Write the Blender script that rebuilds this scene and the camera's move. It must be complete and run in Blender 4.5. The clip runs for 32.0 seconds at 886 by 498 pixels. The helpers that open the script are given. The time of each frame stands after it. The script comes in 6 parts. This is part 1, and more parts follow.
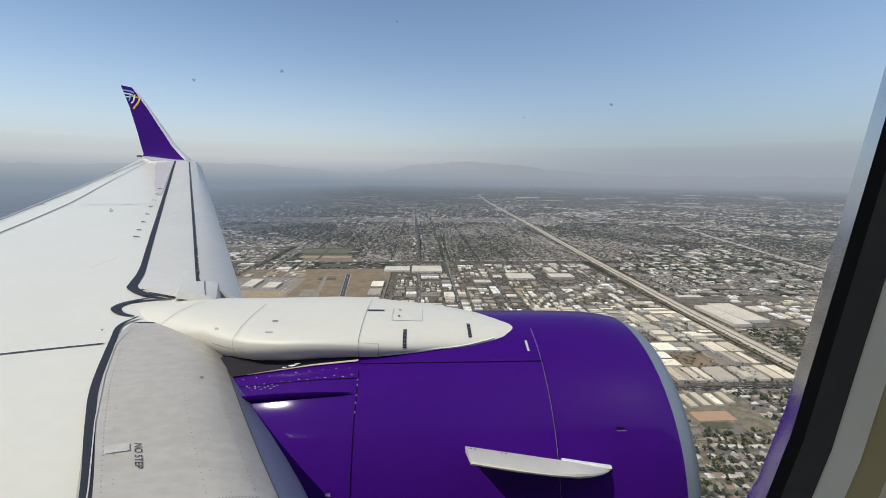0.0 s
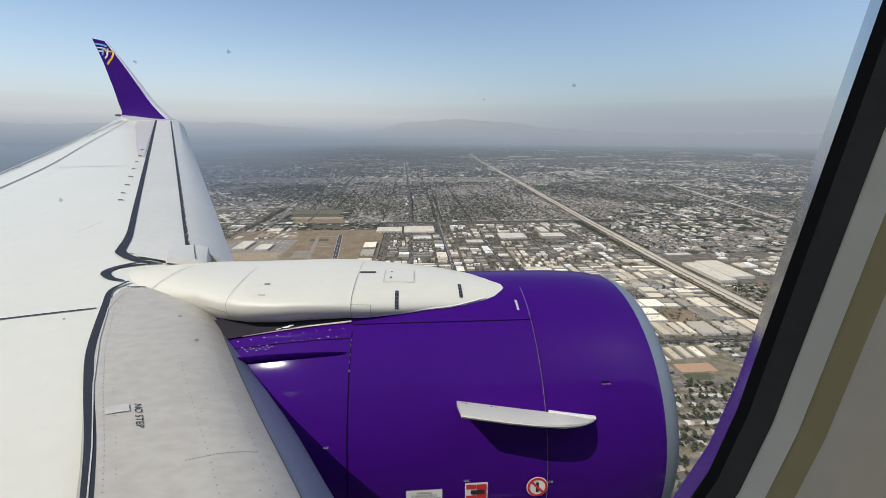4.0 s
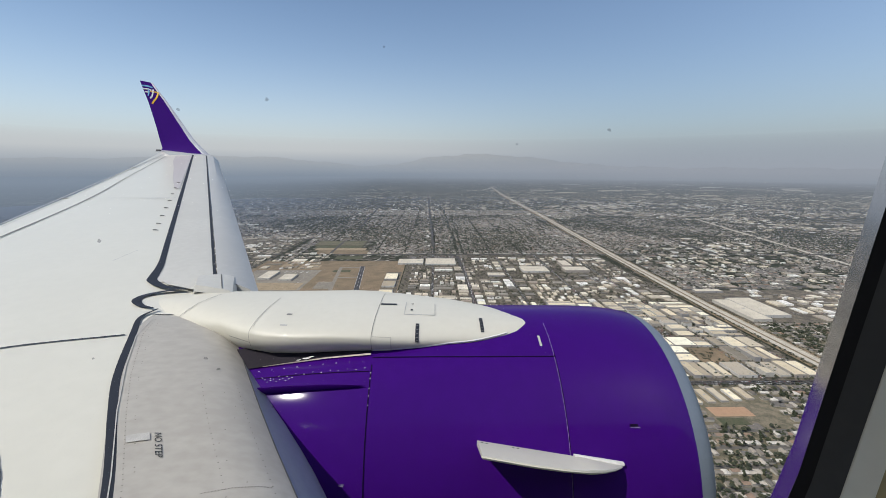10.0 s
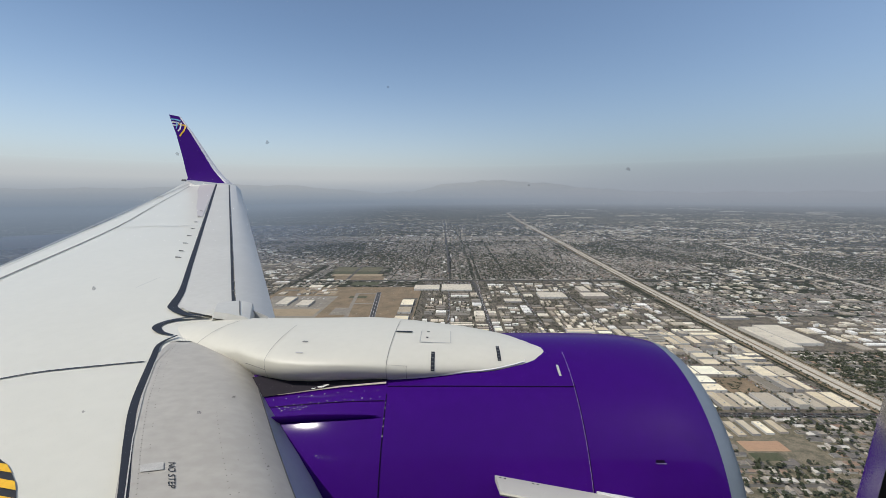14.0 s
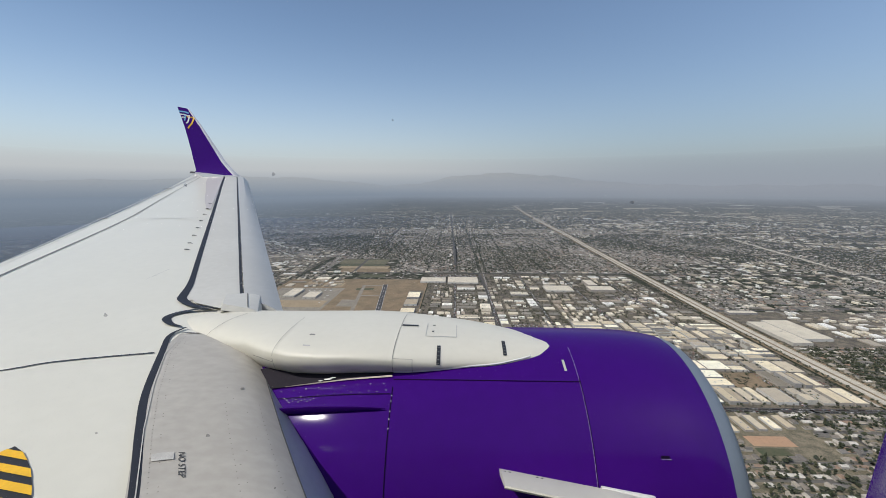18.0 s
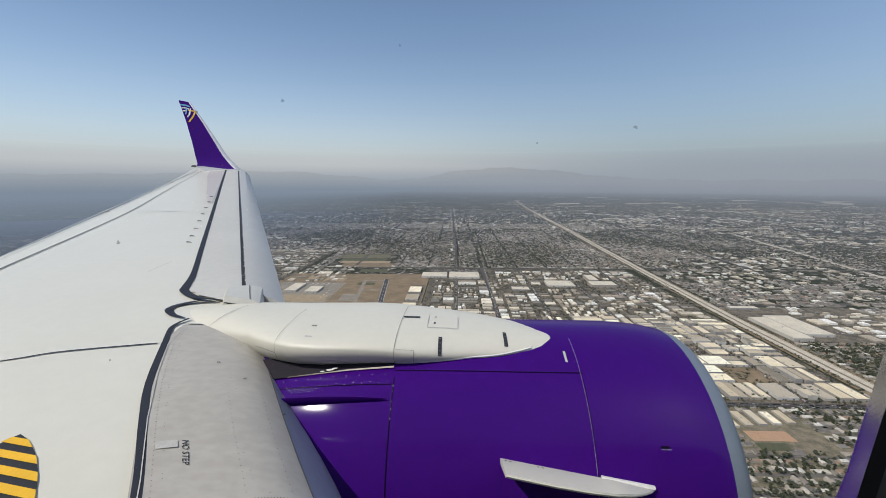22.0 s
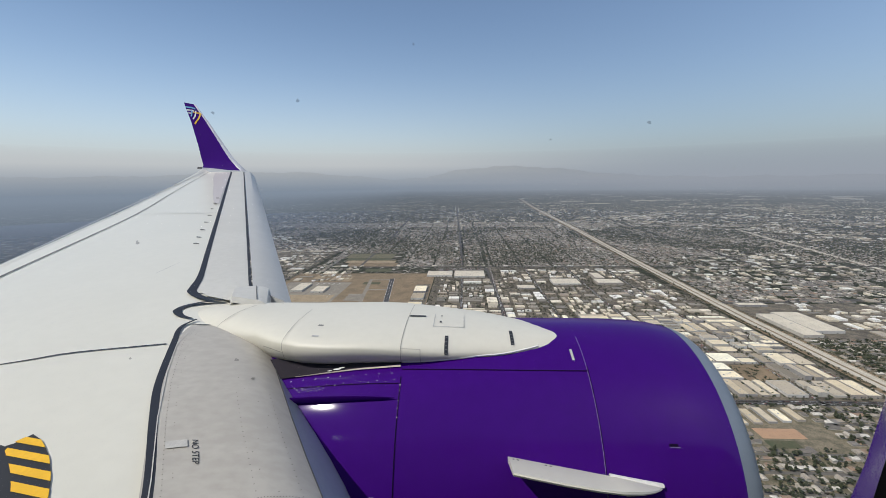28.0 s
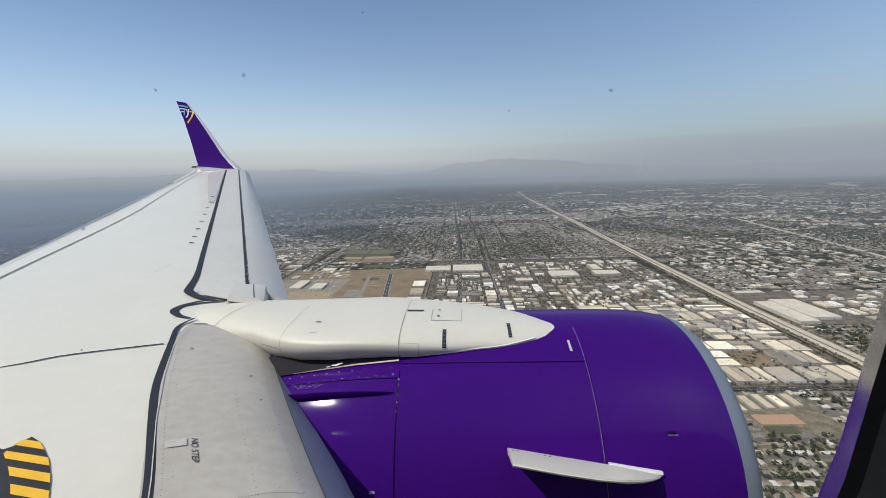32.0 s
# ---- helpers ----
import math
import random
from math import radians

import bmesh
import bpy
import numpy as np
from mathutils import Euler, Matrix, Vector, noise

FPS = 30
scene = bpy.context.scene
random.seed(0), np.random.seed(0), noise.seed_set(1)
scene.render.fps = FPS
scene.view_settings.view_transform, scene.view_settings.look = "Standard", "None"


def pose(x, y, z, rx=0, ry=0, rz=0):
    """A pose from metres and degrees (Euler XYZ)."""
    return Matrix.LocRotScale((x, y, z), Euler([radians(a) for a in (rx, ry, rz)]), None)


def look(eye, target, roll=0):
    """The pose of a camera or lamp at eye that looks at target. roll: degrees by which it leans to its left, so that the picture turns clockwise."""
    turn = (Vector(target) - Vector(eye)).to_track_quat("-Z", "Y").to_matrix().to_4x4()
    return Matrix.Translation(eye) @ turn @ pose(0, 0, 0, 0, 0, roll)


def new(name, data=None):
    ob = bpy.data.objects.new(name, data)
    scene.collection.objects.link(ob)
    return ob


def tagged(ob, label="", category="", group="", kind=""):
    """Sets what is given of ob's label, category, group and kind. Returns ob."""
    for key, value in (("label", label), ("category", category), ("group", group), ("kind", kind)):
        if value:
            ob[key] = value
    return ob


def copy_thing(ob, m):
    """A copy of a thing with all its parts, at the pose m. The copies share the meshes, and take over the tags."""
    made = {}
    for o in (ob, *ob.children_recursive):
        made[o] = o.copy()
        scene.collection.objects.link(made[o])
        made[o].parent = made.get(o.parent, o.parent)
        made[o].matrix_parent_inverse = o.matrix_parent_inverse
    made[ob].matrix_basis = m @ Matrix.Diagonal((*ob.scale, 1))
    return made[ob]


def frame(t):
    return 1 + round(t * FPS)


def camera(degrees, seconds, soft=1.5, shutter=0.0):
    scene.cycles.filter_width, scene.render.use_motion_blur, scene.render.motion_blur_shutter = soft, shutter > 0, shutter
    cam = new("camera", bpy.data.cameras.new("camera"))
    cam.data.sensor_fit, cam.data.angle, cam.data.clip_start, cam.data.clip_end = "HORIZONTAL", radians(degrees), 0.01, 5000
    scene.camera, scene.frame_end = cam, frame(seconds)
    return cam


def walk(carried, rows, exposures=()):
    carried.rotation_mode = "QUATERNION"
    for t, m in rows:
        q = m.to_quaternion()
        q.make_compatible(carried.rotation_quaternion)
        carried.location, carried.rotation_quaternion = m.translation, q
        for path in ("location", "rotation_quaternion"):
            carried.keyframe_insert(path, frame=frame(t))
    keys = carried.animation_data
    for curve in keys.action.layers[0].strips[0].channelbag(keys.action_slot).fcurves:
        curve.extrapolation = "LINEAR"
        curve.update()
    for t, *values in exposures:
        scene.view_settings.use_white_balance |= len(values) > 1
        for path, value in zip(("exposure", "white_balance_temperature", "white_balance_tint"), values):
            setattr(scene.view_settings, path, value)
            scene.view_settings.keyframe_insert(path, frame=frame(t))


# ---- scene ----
EXPOSURE = 0.0
cam = camera(92.94, 32.0, soft=0.85)
ROWS = [
    (0.0, -0.0054, -0.0115, -0.0139, -2.93, -8.42, -0.42),
    (0.5, -0.0015, -0.0050, -0.0078, -2.50, -8.22, -0.35),
    (1.0, 0.0016, -0.0039, -0.0045, -2.21, -8.50, -0.42),
    (1.5, 0.0036, -0.0031, -0.0043, -2.13, -8.74, -0.45),
    (2.0, 0.0035, -0.0032, -0.0028, -1.98, -9.15, -0.44),
    (2.5, 0.0015, -0.0027, -0.0022, -1.98, -9.87, -0.55),
    (3.0, 0.0029, -0.0068, -0.0030, -2.42, -11.39, -0.51),
    (3.5, 0.0042, -0.0090, -0.0052, -3.17, -12.64, -0.35),
    (4.0, 0.0054, -0.0104, -0.0053, -4.06, -13.82, -0.08),
    (4.5, 0.0025, -0.0126, -0.0014, -5.00, -14.35, 0.13),
    (6.5, -0.0003, -0.0077, -0.0010, -4.80, -13.29, 0.21),
    (7.0, -0.0029, -0.0058, 0.0014, -4.29, -12.58, 0.21),
    (7.5, -0.0006, -0.0100, -0.0023, -3.60, -11.46, 0.20),
    (8.0, 0.0018, -0.0101, -0.0071, -2.88, -10.35, 0.19),
    (8.5, -0.0004, -0.0050, -0.0022, -2.28, -9.95, 0.09),
    (9.0, 0.0030, -0.0066, 0.0004, -1.73, -9.77, 0.09),
    (9.5, 0.0010, -0.0023, 0.0044, -1.55, -9.56, -0.08),
    (10.0, 0.0026, -0.0057, -0.0020, -1.08, -9.42, -0.25),
    (10.5, 0.0045, -0.0095, -0.0088, -0.80, -9.57, -0.36),
    (11.0, 0.0076, -0.0115, -0.0123, -0.62, -9.56, -0.19),
    (11.5, 0.0030, -0.0058, -0.0019, -0.46, -8.54, 0.10),
    (12.0, 0.0034, -0.0038, 0.0026, 0.09, -7.47, 0.26),
    (12.5, 0.0040, -0.0011, 0.0018, 0.70, -6.40, 0.01),
    (13.0, 0.0035, 0.0026, 0.0029, 1.08, -6.00, -0.10),
    (13.5, 0.0017, 0.0068, 0.0073, 1.17, -5.84, 0.04),
    (14.0, 0.0054, 0.0040, 0.0032, 1.06, -5.91, 0.22),
    (14.5, 0.0034, 0.0016, -0.0000, 1.04, -6.14, -0.12),
    (15.0, 0.0037, -0.0005, -0.0027, 1.05, -6.52, -0.33),
    (15.5, 0.0035, 0.0005, -0.0008, 1.02, -7.00, -0.26),
    (17.5, 0.0018, 0.0101, 0.0193, 1.79, -6.77, -0.06),
    (18.0, 0.0063, 0.0041, 0.0151, 1.97, -6.90, 0.01),
    (18.5, 0.0004, 0.0068, 0.0105, 1.99, -7.46, 0.05),
    (19.0, -0.0000, 0.0000, 0.0000, 2.00, -7.00, -0.00),
    (19.5, 0.0034, -0.0041, -0.0081, 2.01, -7.03, -0.16),
    (20.0, 0.0049, -0.0034, -0.0084, 2.08, -7.25, -0.24),
    (20.5, 0.0032, -0.0008, -0.0053, 2.07, -7.06, -0.38),
    (21.0, 0.0020, 0.0012, -0.0027, 2.12, -6.74, -0.29),
    (21.5, 0.0017, 0.0022, -0.0004, 2.16, -6.93, -0.17),
    (22.0, 0.0050, -0.0011, -0.0060, 2.16, -7.61, -0.07),
    (22.5, 0.0050, -0.0043, -0.0094, 2.07, -7.68, -0.14),
    (23.0, 0.0025, -0.0012, -0.0037, 2.01, -7.55, -0.17),
    (23.5, 0.0026, -0.0013, -0.0050, 2.11, -7.78, -0.13),
    (24.0, 0.0026, 0.0007, -0.0096, 2.05, -7.67, -0.08),
    (24.5, 0.0054, -0.0040, -0.0123, 2.10, -7.54, -0.11),
    (25.0, 0.0051, -0.0064, -0.0132, 2.11, -7.78, -0.03),
    (25.5, 0.0011, -0.0033, -0.0059, 2.24, -8.00, 0.16),
    (27.5, 0.0035, -0.0014, -0.0049, 2.76, -7.82, 0.69),
    (28.0, 0.0020, -0.0023, -0.0065, 2.77, -7.74, 0.54),
    (28.5, 0.0028, -0.0051, -0.0122, 2.76, -7.36, 0.46),
    (29.0, 0.0011, -0.0024, -0.0172, 2.60, -7.61, 0.51),
    (29.5, 0.0028, -0.0055, -0.0155, 2.44, -8.50, 0.85),
    (30.0, 0.0008, -0.0021, -0.0121, 2.32, -8.98, 1.24),
    (30.5, 0.0033, -0.0034, -0.0081, 2.26, -9.44, 1.69),
    (31.0, 0.0058, -0.0028, -0.0051, 2.20, -8.97, 1.98),
    (31.5, 0.0097, -0.0020, -0.0091, 2.23, -8.84, 1.94),
    (32.0, 0.0140, 0.0028, -0.0123, 2.31, -8.50, 1.69),
]
# the aircraft flies slightly banked over the plain
BANK = Matrix.Rotation(radians(-1.2), 4, "X")
walk(cam, [(t, BANK @ pose(x, y, z, 90 + pitch, roll, yaw)) for t, x, y, z, yaw, pitch, roll in ROWS],
     exposures=[(t, EXPOSURE + e) for t, e in ((0.0, 0.07), (2.0, 0.06), (4.0, 0.14), (7.0, 0.14), (9.0, 0.07), (13.0, -0.03), (18.0, -0.04), (23.0, -0.05), (28.0, -0.02), (32.0, 0.03))])

# ---- world and sun ----
SUN = Vector((-0.552, -0.30, 0.778)).normalized()
world = bpy.data.worlds.new("world")
scene.world = world
world.use_nodes = True
wn = world.node_tree
sky = wn.nodes.new("ShaderNodeTexSky")
sky.sky_type, sky.sun_disc = "NISHITA", False
sky.sun_elevation = math.asin(SUN.z)
sky.sun_rotation = math.atan2(-SUN.x, SUN.y)
sky.altitude, sky.air_density, sky.dust_density, sky.ozone_density = 400, 1.0, 1.0, 1.3
wn.nodes["Background"].inputs["Strength"].default_value = 0.13
wn.links.new(sky.outputs[0], wn.nodes["Background"].inputs["Color"])
# smog painted into the horizon background, thinning upwards, whiter towards the sun's side; heights and widths as on a
# ring 4740 m off
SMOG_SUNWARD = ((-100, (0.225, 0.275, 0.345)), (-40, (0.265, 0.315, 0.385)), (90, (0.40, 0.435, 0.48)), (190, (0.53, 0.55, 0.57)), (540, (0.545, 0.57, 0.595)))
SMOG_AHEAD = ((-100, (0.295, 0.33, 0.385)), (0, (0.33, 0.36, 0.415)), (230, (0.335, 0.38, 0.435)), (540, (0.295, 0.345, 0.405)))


def smog_colour(n, l, x, z, across, sides):
    """Colour of the smog from two ramps over the height z, mixed over x."""
    height, side, tint = n.new("ShaderNodeMapRange"), n.new("ShaderNodeMapRange"), n.new("ShaderNodeMix")
    height.inputs["From Min"].default_value, height.inputs["From Max"].default_value = -100, 900
    l.new(z, height.inputs["Value"])
    side.interpolation_type = "SMOOTHSTEP"
    side.inputs["From Min"].default_value, side.inputs["From Max"].default_value = across
    l.new(x, side.inputs["Value"])
    tint.data_type = "RGBA"
    l.new(side.outputs[0], tint.inputs[0])
    for slot, stops in zip((6, 7), sides):
        ramp = n.new("ShaderNodeValToRGB")
        els = ramp.color_ramp.elements
        for k, (h, c) in enumerate(stops):
            e = els[k] if k < 2 else els.new((h + 100) / 1000)
            e.position, e.color = (h + 100) / 1000, (*c, 1)
        l.new(height.outputs[0], ramp.inputs[0]), l.new(ramp.outputs[0], tint.inputs[slot])
    return tint.outputs[2]


def float_curve(n, l, value, curve):
    fc = n.new("ShaderNodeFloatCurve")
    pts = fc.mapping.curves[0].points
    pts[0].location, pts[1].location = curve[0], curve[-1]
    for q in curve[1:-1]:
        pts.new(*q)
    fc.mapping.update()
    l.new(value, fc.inputs["Value"])
    return fc.outputs[0]


def sum_of(n, l, op, a, b):
    m = n.new("ShaderNodeMath")
    m.operation = op
    for k, v in enumerate((a, b)):
        if isinstance(v, (int, float)):
            m.inputs[k].default_value = v
        else:
            l.new(v, m.inputs[k])
    return m.outputs[0]


tc, sep_w, flat_w, len_w = wn.nodes.new("ShaderNodeTexCoord"), wn.nodes.new("ShaderNodeSeparateXYZ"), wn.nodes.new("ShaderNodeCombineXYZ"), wn.nodes.new("ShaderNodeVectorMath")
wn.links.new(tc.outputs["Generated"], sep_w.inputs[0])
wn.links.new(sep_w.outputs[0], flat_w.inputs[0]), wn.links.new(sep_w.outputs[1], flat_w.inputs[1])
len_w.operation = "LENGTH"
wn.links.new(flat_w.outputs[0], len_w.inputs[0])
level = sum_of(wn.nodes, wn.links, "MAXIMUM", len_w.outputs["Value"], 0.02)
ring_x = sum_of(wn.nodes, wn.links, "MULTIPLY", sum_of(wn.nodes, wn.links, "DIVIDE", sep_w.outputs[0], level), 4740)
ring_z = sum_of(wn.nodes, wn.links, "MULTIPLY", sum_of(wn.nodes, wn.links, "DIVIDE", sep_w.outputs[2], level), 4740)
share = sum_of(wn.nodes, wn.links, "MINIMUM", sum_of(wn.nodes, wn.links, "MAXIMUM", sum_of(wn.nodes, wn.links, "DIVIDE", ring_z, 1750), 0.0), 1.0)
smog_bg, smog_mix = wn.nodes.new("ShaderNodeBackground"), wn.nodes.new("ShaderNodeMixShader")
wn.links.new(smog_colour(wn.nodes, wn.links, ring_x, ring_z, (-1500, 2600), (SMOG_SUNWARD, SMOG_AHEAD)), smog_bg.inputs["Color"])
wn.links.new(float_curve(wn.nodes, wn.links, share, [(0.0, 0.98), (0.06, 0.92), (0.16, 0.74), (0.34, 0.36), (0.6, 0.10), (0.8, 0.03), (1.0, 0.0)]), smog_mix.inputs[0])
wn.links.new(wn.nodes["Background"].outputs[0], smog_mix.inputs[1]), wn.links.new(smog_bg.outputs[0], smog_mix.inputs[2])
wn.links.new(smog_mix.outputs[0], wn.nodes["World Output"].inputs["Surface"])
sun = new("sun", bpy.data.lights.new("sun", "SUN"))
sun.data.energy, sun.data.angle, sun.data.color = 3.9, radians(0.53), (1.0, 0.94, 0.85)
sun.matrix_world = look((0, 0, 60), Vector((0, 0, 60)) - SUN)
# fill lamps added to brighten the cabin, in the unseen windows across the aisle
for wx in (-2.2, 0.0, 2.2):
    wl = new("window_light", bpy.data.lights.new("window_light", "AREA"))
    wl.data.shape, wl.data.size, wl.data.size_y = "RECTANGLE", 2.0, 0.5
    wl.data.energy, wl.data.color = 6.5, (1.0, 0.97, 0.9)
    wl.matrix_world = BANK @ look((wx, -3.30, -0.05), (wx, 0.0, -0.05))

# ---- materials ----
def mat(name, base, rough=0.5, metal=0.0, dark=None, scale=4.0, amount=0.35, bump=0.0, bump_scale=60.0, coat=0.0, coat_rough=0.04,
        palette=None, by="island", stretch=(1, 1, 1), spec=0.5):
    """A procedural surface: base colour broken by stains (dark) at two scales, a fine bump, and where given a palette picked per piece."""
    m = bpy.data.materials.new(name)
    m.use_nodes = True
    n, l = m.node_tree.nodes, m.node_tree.links
    bs = n["Principled BSDF"]
    bs.inputs["Roughness"].default_value, bs.inputs["Metallic"].default_value = rough, metal
    bs.inputs["Coat Weight"].default_value, bs.inputs["Coat Roughness"].default_value = coat, coat_rough
    bs.inputs["Specular IOR Level"].default_value = spec
    co = n.new("ShaderNodeTexCoord")
    mp = n.new("ShaderNodeMapping")
    mp.inputs["Scale"].default_value = stretch
    l.new(co.outputs["Object"], mp.inputs["Vector"])
    if palette:
        src = n.new("ShaderNodeNewGeometry").outputs["Random Per Island"] if by == "island" else n.new("ShaderNodeObjectInfo").outputs["Random"]
        ramp = n.new("ShaderNodeValToRGB")
        ramp.color_ramp.interpolation = "CONSTANT"
        els = ramp.color_ramp.elements
        els[0].color = (*palette[0], 1)
        els[1].position, els[1].color = 1 / len(palette), (*palette[1], 1)
        for i in range(2, len(palette)):
            els.new(i / len(palette)).color = (*palette[i], 1)
        l.new(src, ramp.inputs[0])
        colour = ramp.outputs[0]
    else:
        rgb = n.new("ShaderNodeRGB")
        rgb.outputs[0].default_value = (*base, 1)
        colour = rgb.outputs[0]
    big, fine = n.new("ShaderNodeTexNoise"), n.new("ShaderNodeTexNoise")
    big.inputs["Scale"].default_value, big.inputs["Detail"].default_value = scale, 6
    fine.inputs["Scale"].default_value, fine.inputs["Detail"].default_value = scale * 9, 3
    l.new(mp.outputs[0], big.inputs["Vector"]), l.new(mp.outputs[0], fine.inputs["Vector"])
    add = n.new("ShaderNodeMath")
    add.operation = "MULTIPLY"
    l.new(big.outputs[0], add.inputs[0]), l.new(fine.outputs[0], add.inputs[1])
    rng = n.new("ShaderNodeMapRange")
    rng.inputs["From Min"].default_value, rng.inputs["From Max"].default_value = 0.16, 0.36
    rng.inputs["To Min"].default_value, rng.inputs["To Max"].default_value = amount, 0.0
    l.new(add.outputs[0], rng.inputs["Value"])
    mix = n.new("ShaderNodeMix")
    mix.data_type = "RGBA"
    l.new(rng.outputs[0], mix.inputs[0]), l.new(colour, mix.inputs[6])
    mix.inputs[7].default_value = (*(dark or [c * 0.6 for c in base]), 1)
    l.new(mix.outputs[2], bs.inputs["Base Color"])
    if bump:
        tex, bp = n.new("ShaderNodeTexNoise"), n.new("ShaderNodeBump")
        tex.inputs["Scale"].default_value, tex.inputs["Detail"].default_value = bump_scale, 4
        l.new(mp.outputs[0], tex.inputs["Vector"]), l.new(tex.outputs[0], bp.inputs["Height"])
        bp.inputs["Strength"].default_value, bp.inputs["Distance"].default_value = bump, 0.02
        l.new(bp.outputs[0], bs.inputs["Normal"])
    return m


# aircraft
M_WHITE = mat("white_wing_paint", (0.63, 0.615, 0.535), 0.33, dark=(0.56, 0.548, 0.475), scale=1.2, amount=0.3)
M_PYLON = mat("white_gloss_paint", (0.60, 0.58, 0.50), 0.5, dark=(0.54, 0.52, 0.445), scale=2.0, amount=0.3, coat=0.08)
M_GREY = mat("grey_leading_edge_paint", (0.41, 0.39, 0.35), 0.42, dark=(0.28, 0.262, 0.232), scale=1.7, amount=0.40, stretch=(0.8, 1.3, 1.0), spec=0.35)
M_NOSE = mat("blue_grey_nose_shade", (0.33, 0.355, 0.375), 0.35, dark=(0.26, 0.28, 0.305), scale=3.0, amount=0.4)
M_SLAT = mat("pale_grey_slat_paint", (0.40, 0.40, 0.385), 0.4, dark=(0.33, 0.33, 0.315), scale=1.5, amount=0.4)
M_FIXED = mat("cream_leading_edge_paint", (0.52, 0.51, 0.465), 0.45, dark=(0.43, 0.42, 0.38), scale=1.5, amount=0.4)
M_TIPREFLECT = mat("pinkish_winglet_reflection", (0.48, 0.45, 0.43), 0.4, dark=(0.44, 0.42, 0.42), scale=2)
M_SEAL = mat("dark_sealant", (0.028, 0.032, 0.042), 0.6, scale=8, spec=0.2)
M_JOINT = mat("thin_panel_joint", (0.2, 0.2, 0.19), 0.7, scale=10)
M_RIVET = mat("dull_rivet_metal", (0.2, 0.19, 0.17), 0.6, scale=10)
M_LINE = mat("panel_gap_grey", (0.12, 0.12, 0.115), 0.7, scale=10)
M_FAINT = mat("faint_panel_joint", (0.42, 0.42, 0.41), 0.6, scale=10)
M_PURPLE = mat("purple_gloss_paint", (0.038, 0.0027, 0.15), 0.55, dark=(0.032, 0.0022, 0.125), scale=1.4, amount=0.5, coat=0.32, spec=0.02, coat_rough=0.085, bump=0.004, bump_scale=3.0)
M_LIP = mat("brushed_inlet_metal", (0.20, 0.235, 0.275), 0.5, metal=0.25, dark=(0.17, 0.2, 0.235), scale=3, amount=0.4)
M_SILVER = mat("bare_metal_edge", (0.62, 0.62, 0.63), 0.35, metal=0.6, scale=4)
M_YELLOW = mat("yellow_marking", (0.80, 0.46, 0.02), 0.5, scale=6, amount=0.25)
M_BLACK = mat("black_marking", (0.02, 0.02, 0.022), 0.5, scale=6)
M_RED = mat("red_marking", (0.55, 0.03, 0.04), 0.4, scale=6)
M_DECAL = mat("white_marking", (0.72, 0.71, 0.70), 0.4, scale=6, amount=0.2)
M_BLUE = mat("light_blue_stripe", (0.16, 0.42, 0.66), 0.35, scale=6)
M_NAVY = mat("navy_tip_paint", (0.02, 0.035, 0.16), 0.3, scale=6, coat=0.4)
M_UNDERSHADE = mat("dark_pylon_undershade", (0.03, 0.027, 0.034), 0.9, scale=8, spec=0.05)
M_HEEL = mat("pinkish_metal_heel", (0.40, 0.33, 0.32), 0.5, metal=0.3, scale=10)
M_SCUFF = mat("pale_scuff", (0.48, 0.47, 0.44), 0.5, scale=25, amount=0.5)
# cabin
M_PANEL = mat("taupe_cabin_plastic", (0.66, 0.63, 0.57), 0.6, scale=6, amount=0.2, bump=0.05, bump_scale=300)
M_REVEAL = mat("grey_window_surround", (0.74, 0.75, 0.71), 0.5, scale=8, amount=0.2)
M_OLIVE = mat("olive_groove_shade", (0.38, 0.34, 0.2), 0.6, scale=8, amount=0.25)
M_RUBBER = mat("black_rubber_gasket", (0.014, 0.014, 0.0155), 0.75, scale=20, spec=0.15)
M_GASKETLIT = mat("dark_grey_lit_gasket", (0.05, 0.052, 0.056), 0.6, scale=15, spec=0.3)
M_CARPET = mat("pale_grey_carpet", (0.42, 0.42, 0.42), 0.9, scale=20)


def pane_material():
    m = bpy.data.materials.new("acrylic_pane")
    m.use_nodes = True
    n, l = m.node_tree.nodes, m.node_tree.links
    n.remove(n["Principled BSDF"])
    clear, gloss, mix, fr = n.new("ShaderNodeBsdfTransparent"), n.new("ShaderNodeBsdfGlossy"), n.new("ShaderNodeMixShader"), n.new("ShaderNodeFresnel")
    clear.inputs[0].default_value = (0.965, 0.975, 0.98, 1)
    gloss.inputs["Roughness"].default_value = 0.02
    fr.inputs["IOR"].default_value = 1.05
    l.new(fr.outputs[0], mix.inputs[0]), l.new(clear.outputs[0], mix.inputs[1]), l.new(gloss.outputs[0], mix.inputs[2])
    l.new(mix.outputs[0], n["Material Output"].inputs[0])
    return m


M_PANE = pane_material()
M_SMUDGE = bpy.data.materials.new("grey_dirt_speck")
M_SMUDGE.use_nodes = True
_n, _l = M_SMUDGE.node_tree.nodes, M_SMUDGE.node_tree.links
_mix, _clear, _dust = _n.new("ShaderNodeMixShader"), _n.new("ShaderNodeBsdfTransparent"), _n.new("ShaderNodeBsdfTranslucent")
_mix.inputs[0].default_value, _dust.inputs[0].default_value = 0.4, (0.2, 0.2, 0.21, 1)
_l.new(_clear.outputs[0], _mix.inputs[1]), _l.new(_dust.outputs[0], _mix.inputs[2]), _l.new(_mix.outputs[0], _n["Material Output"].inputs[0])
M_LINING = mat("white_cabin_lining", (0.84, 0.83, 0.8), 0.6, scale=4, amount=0.15)
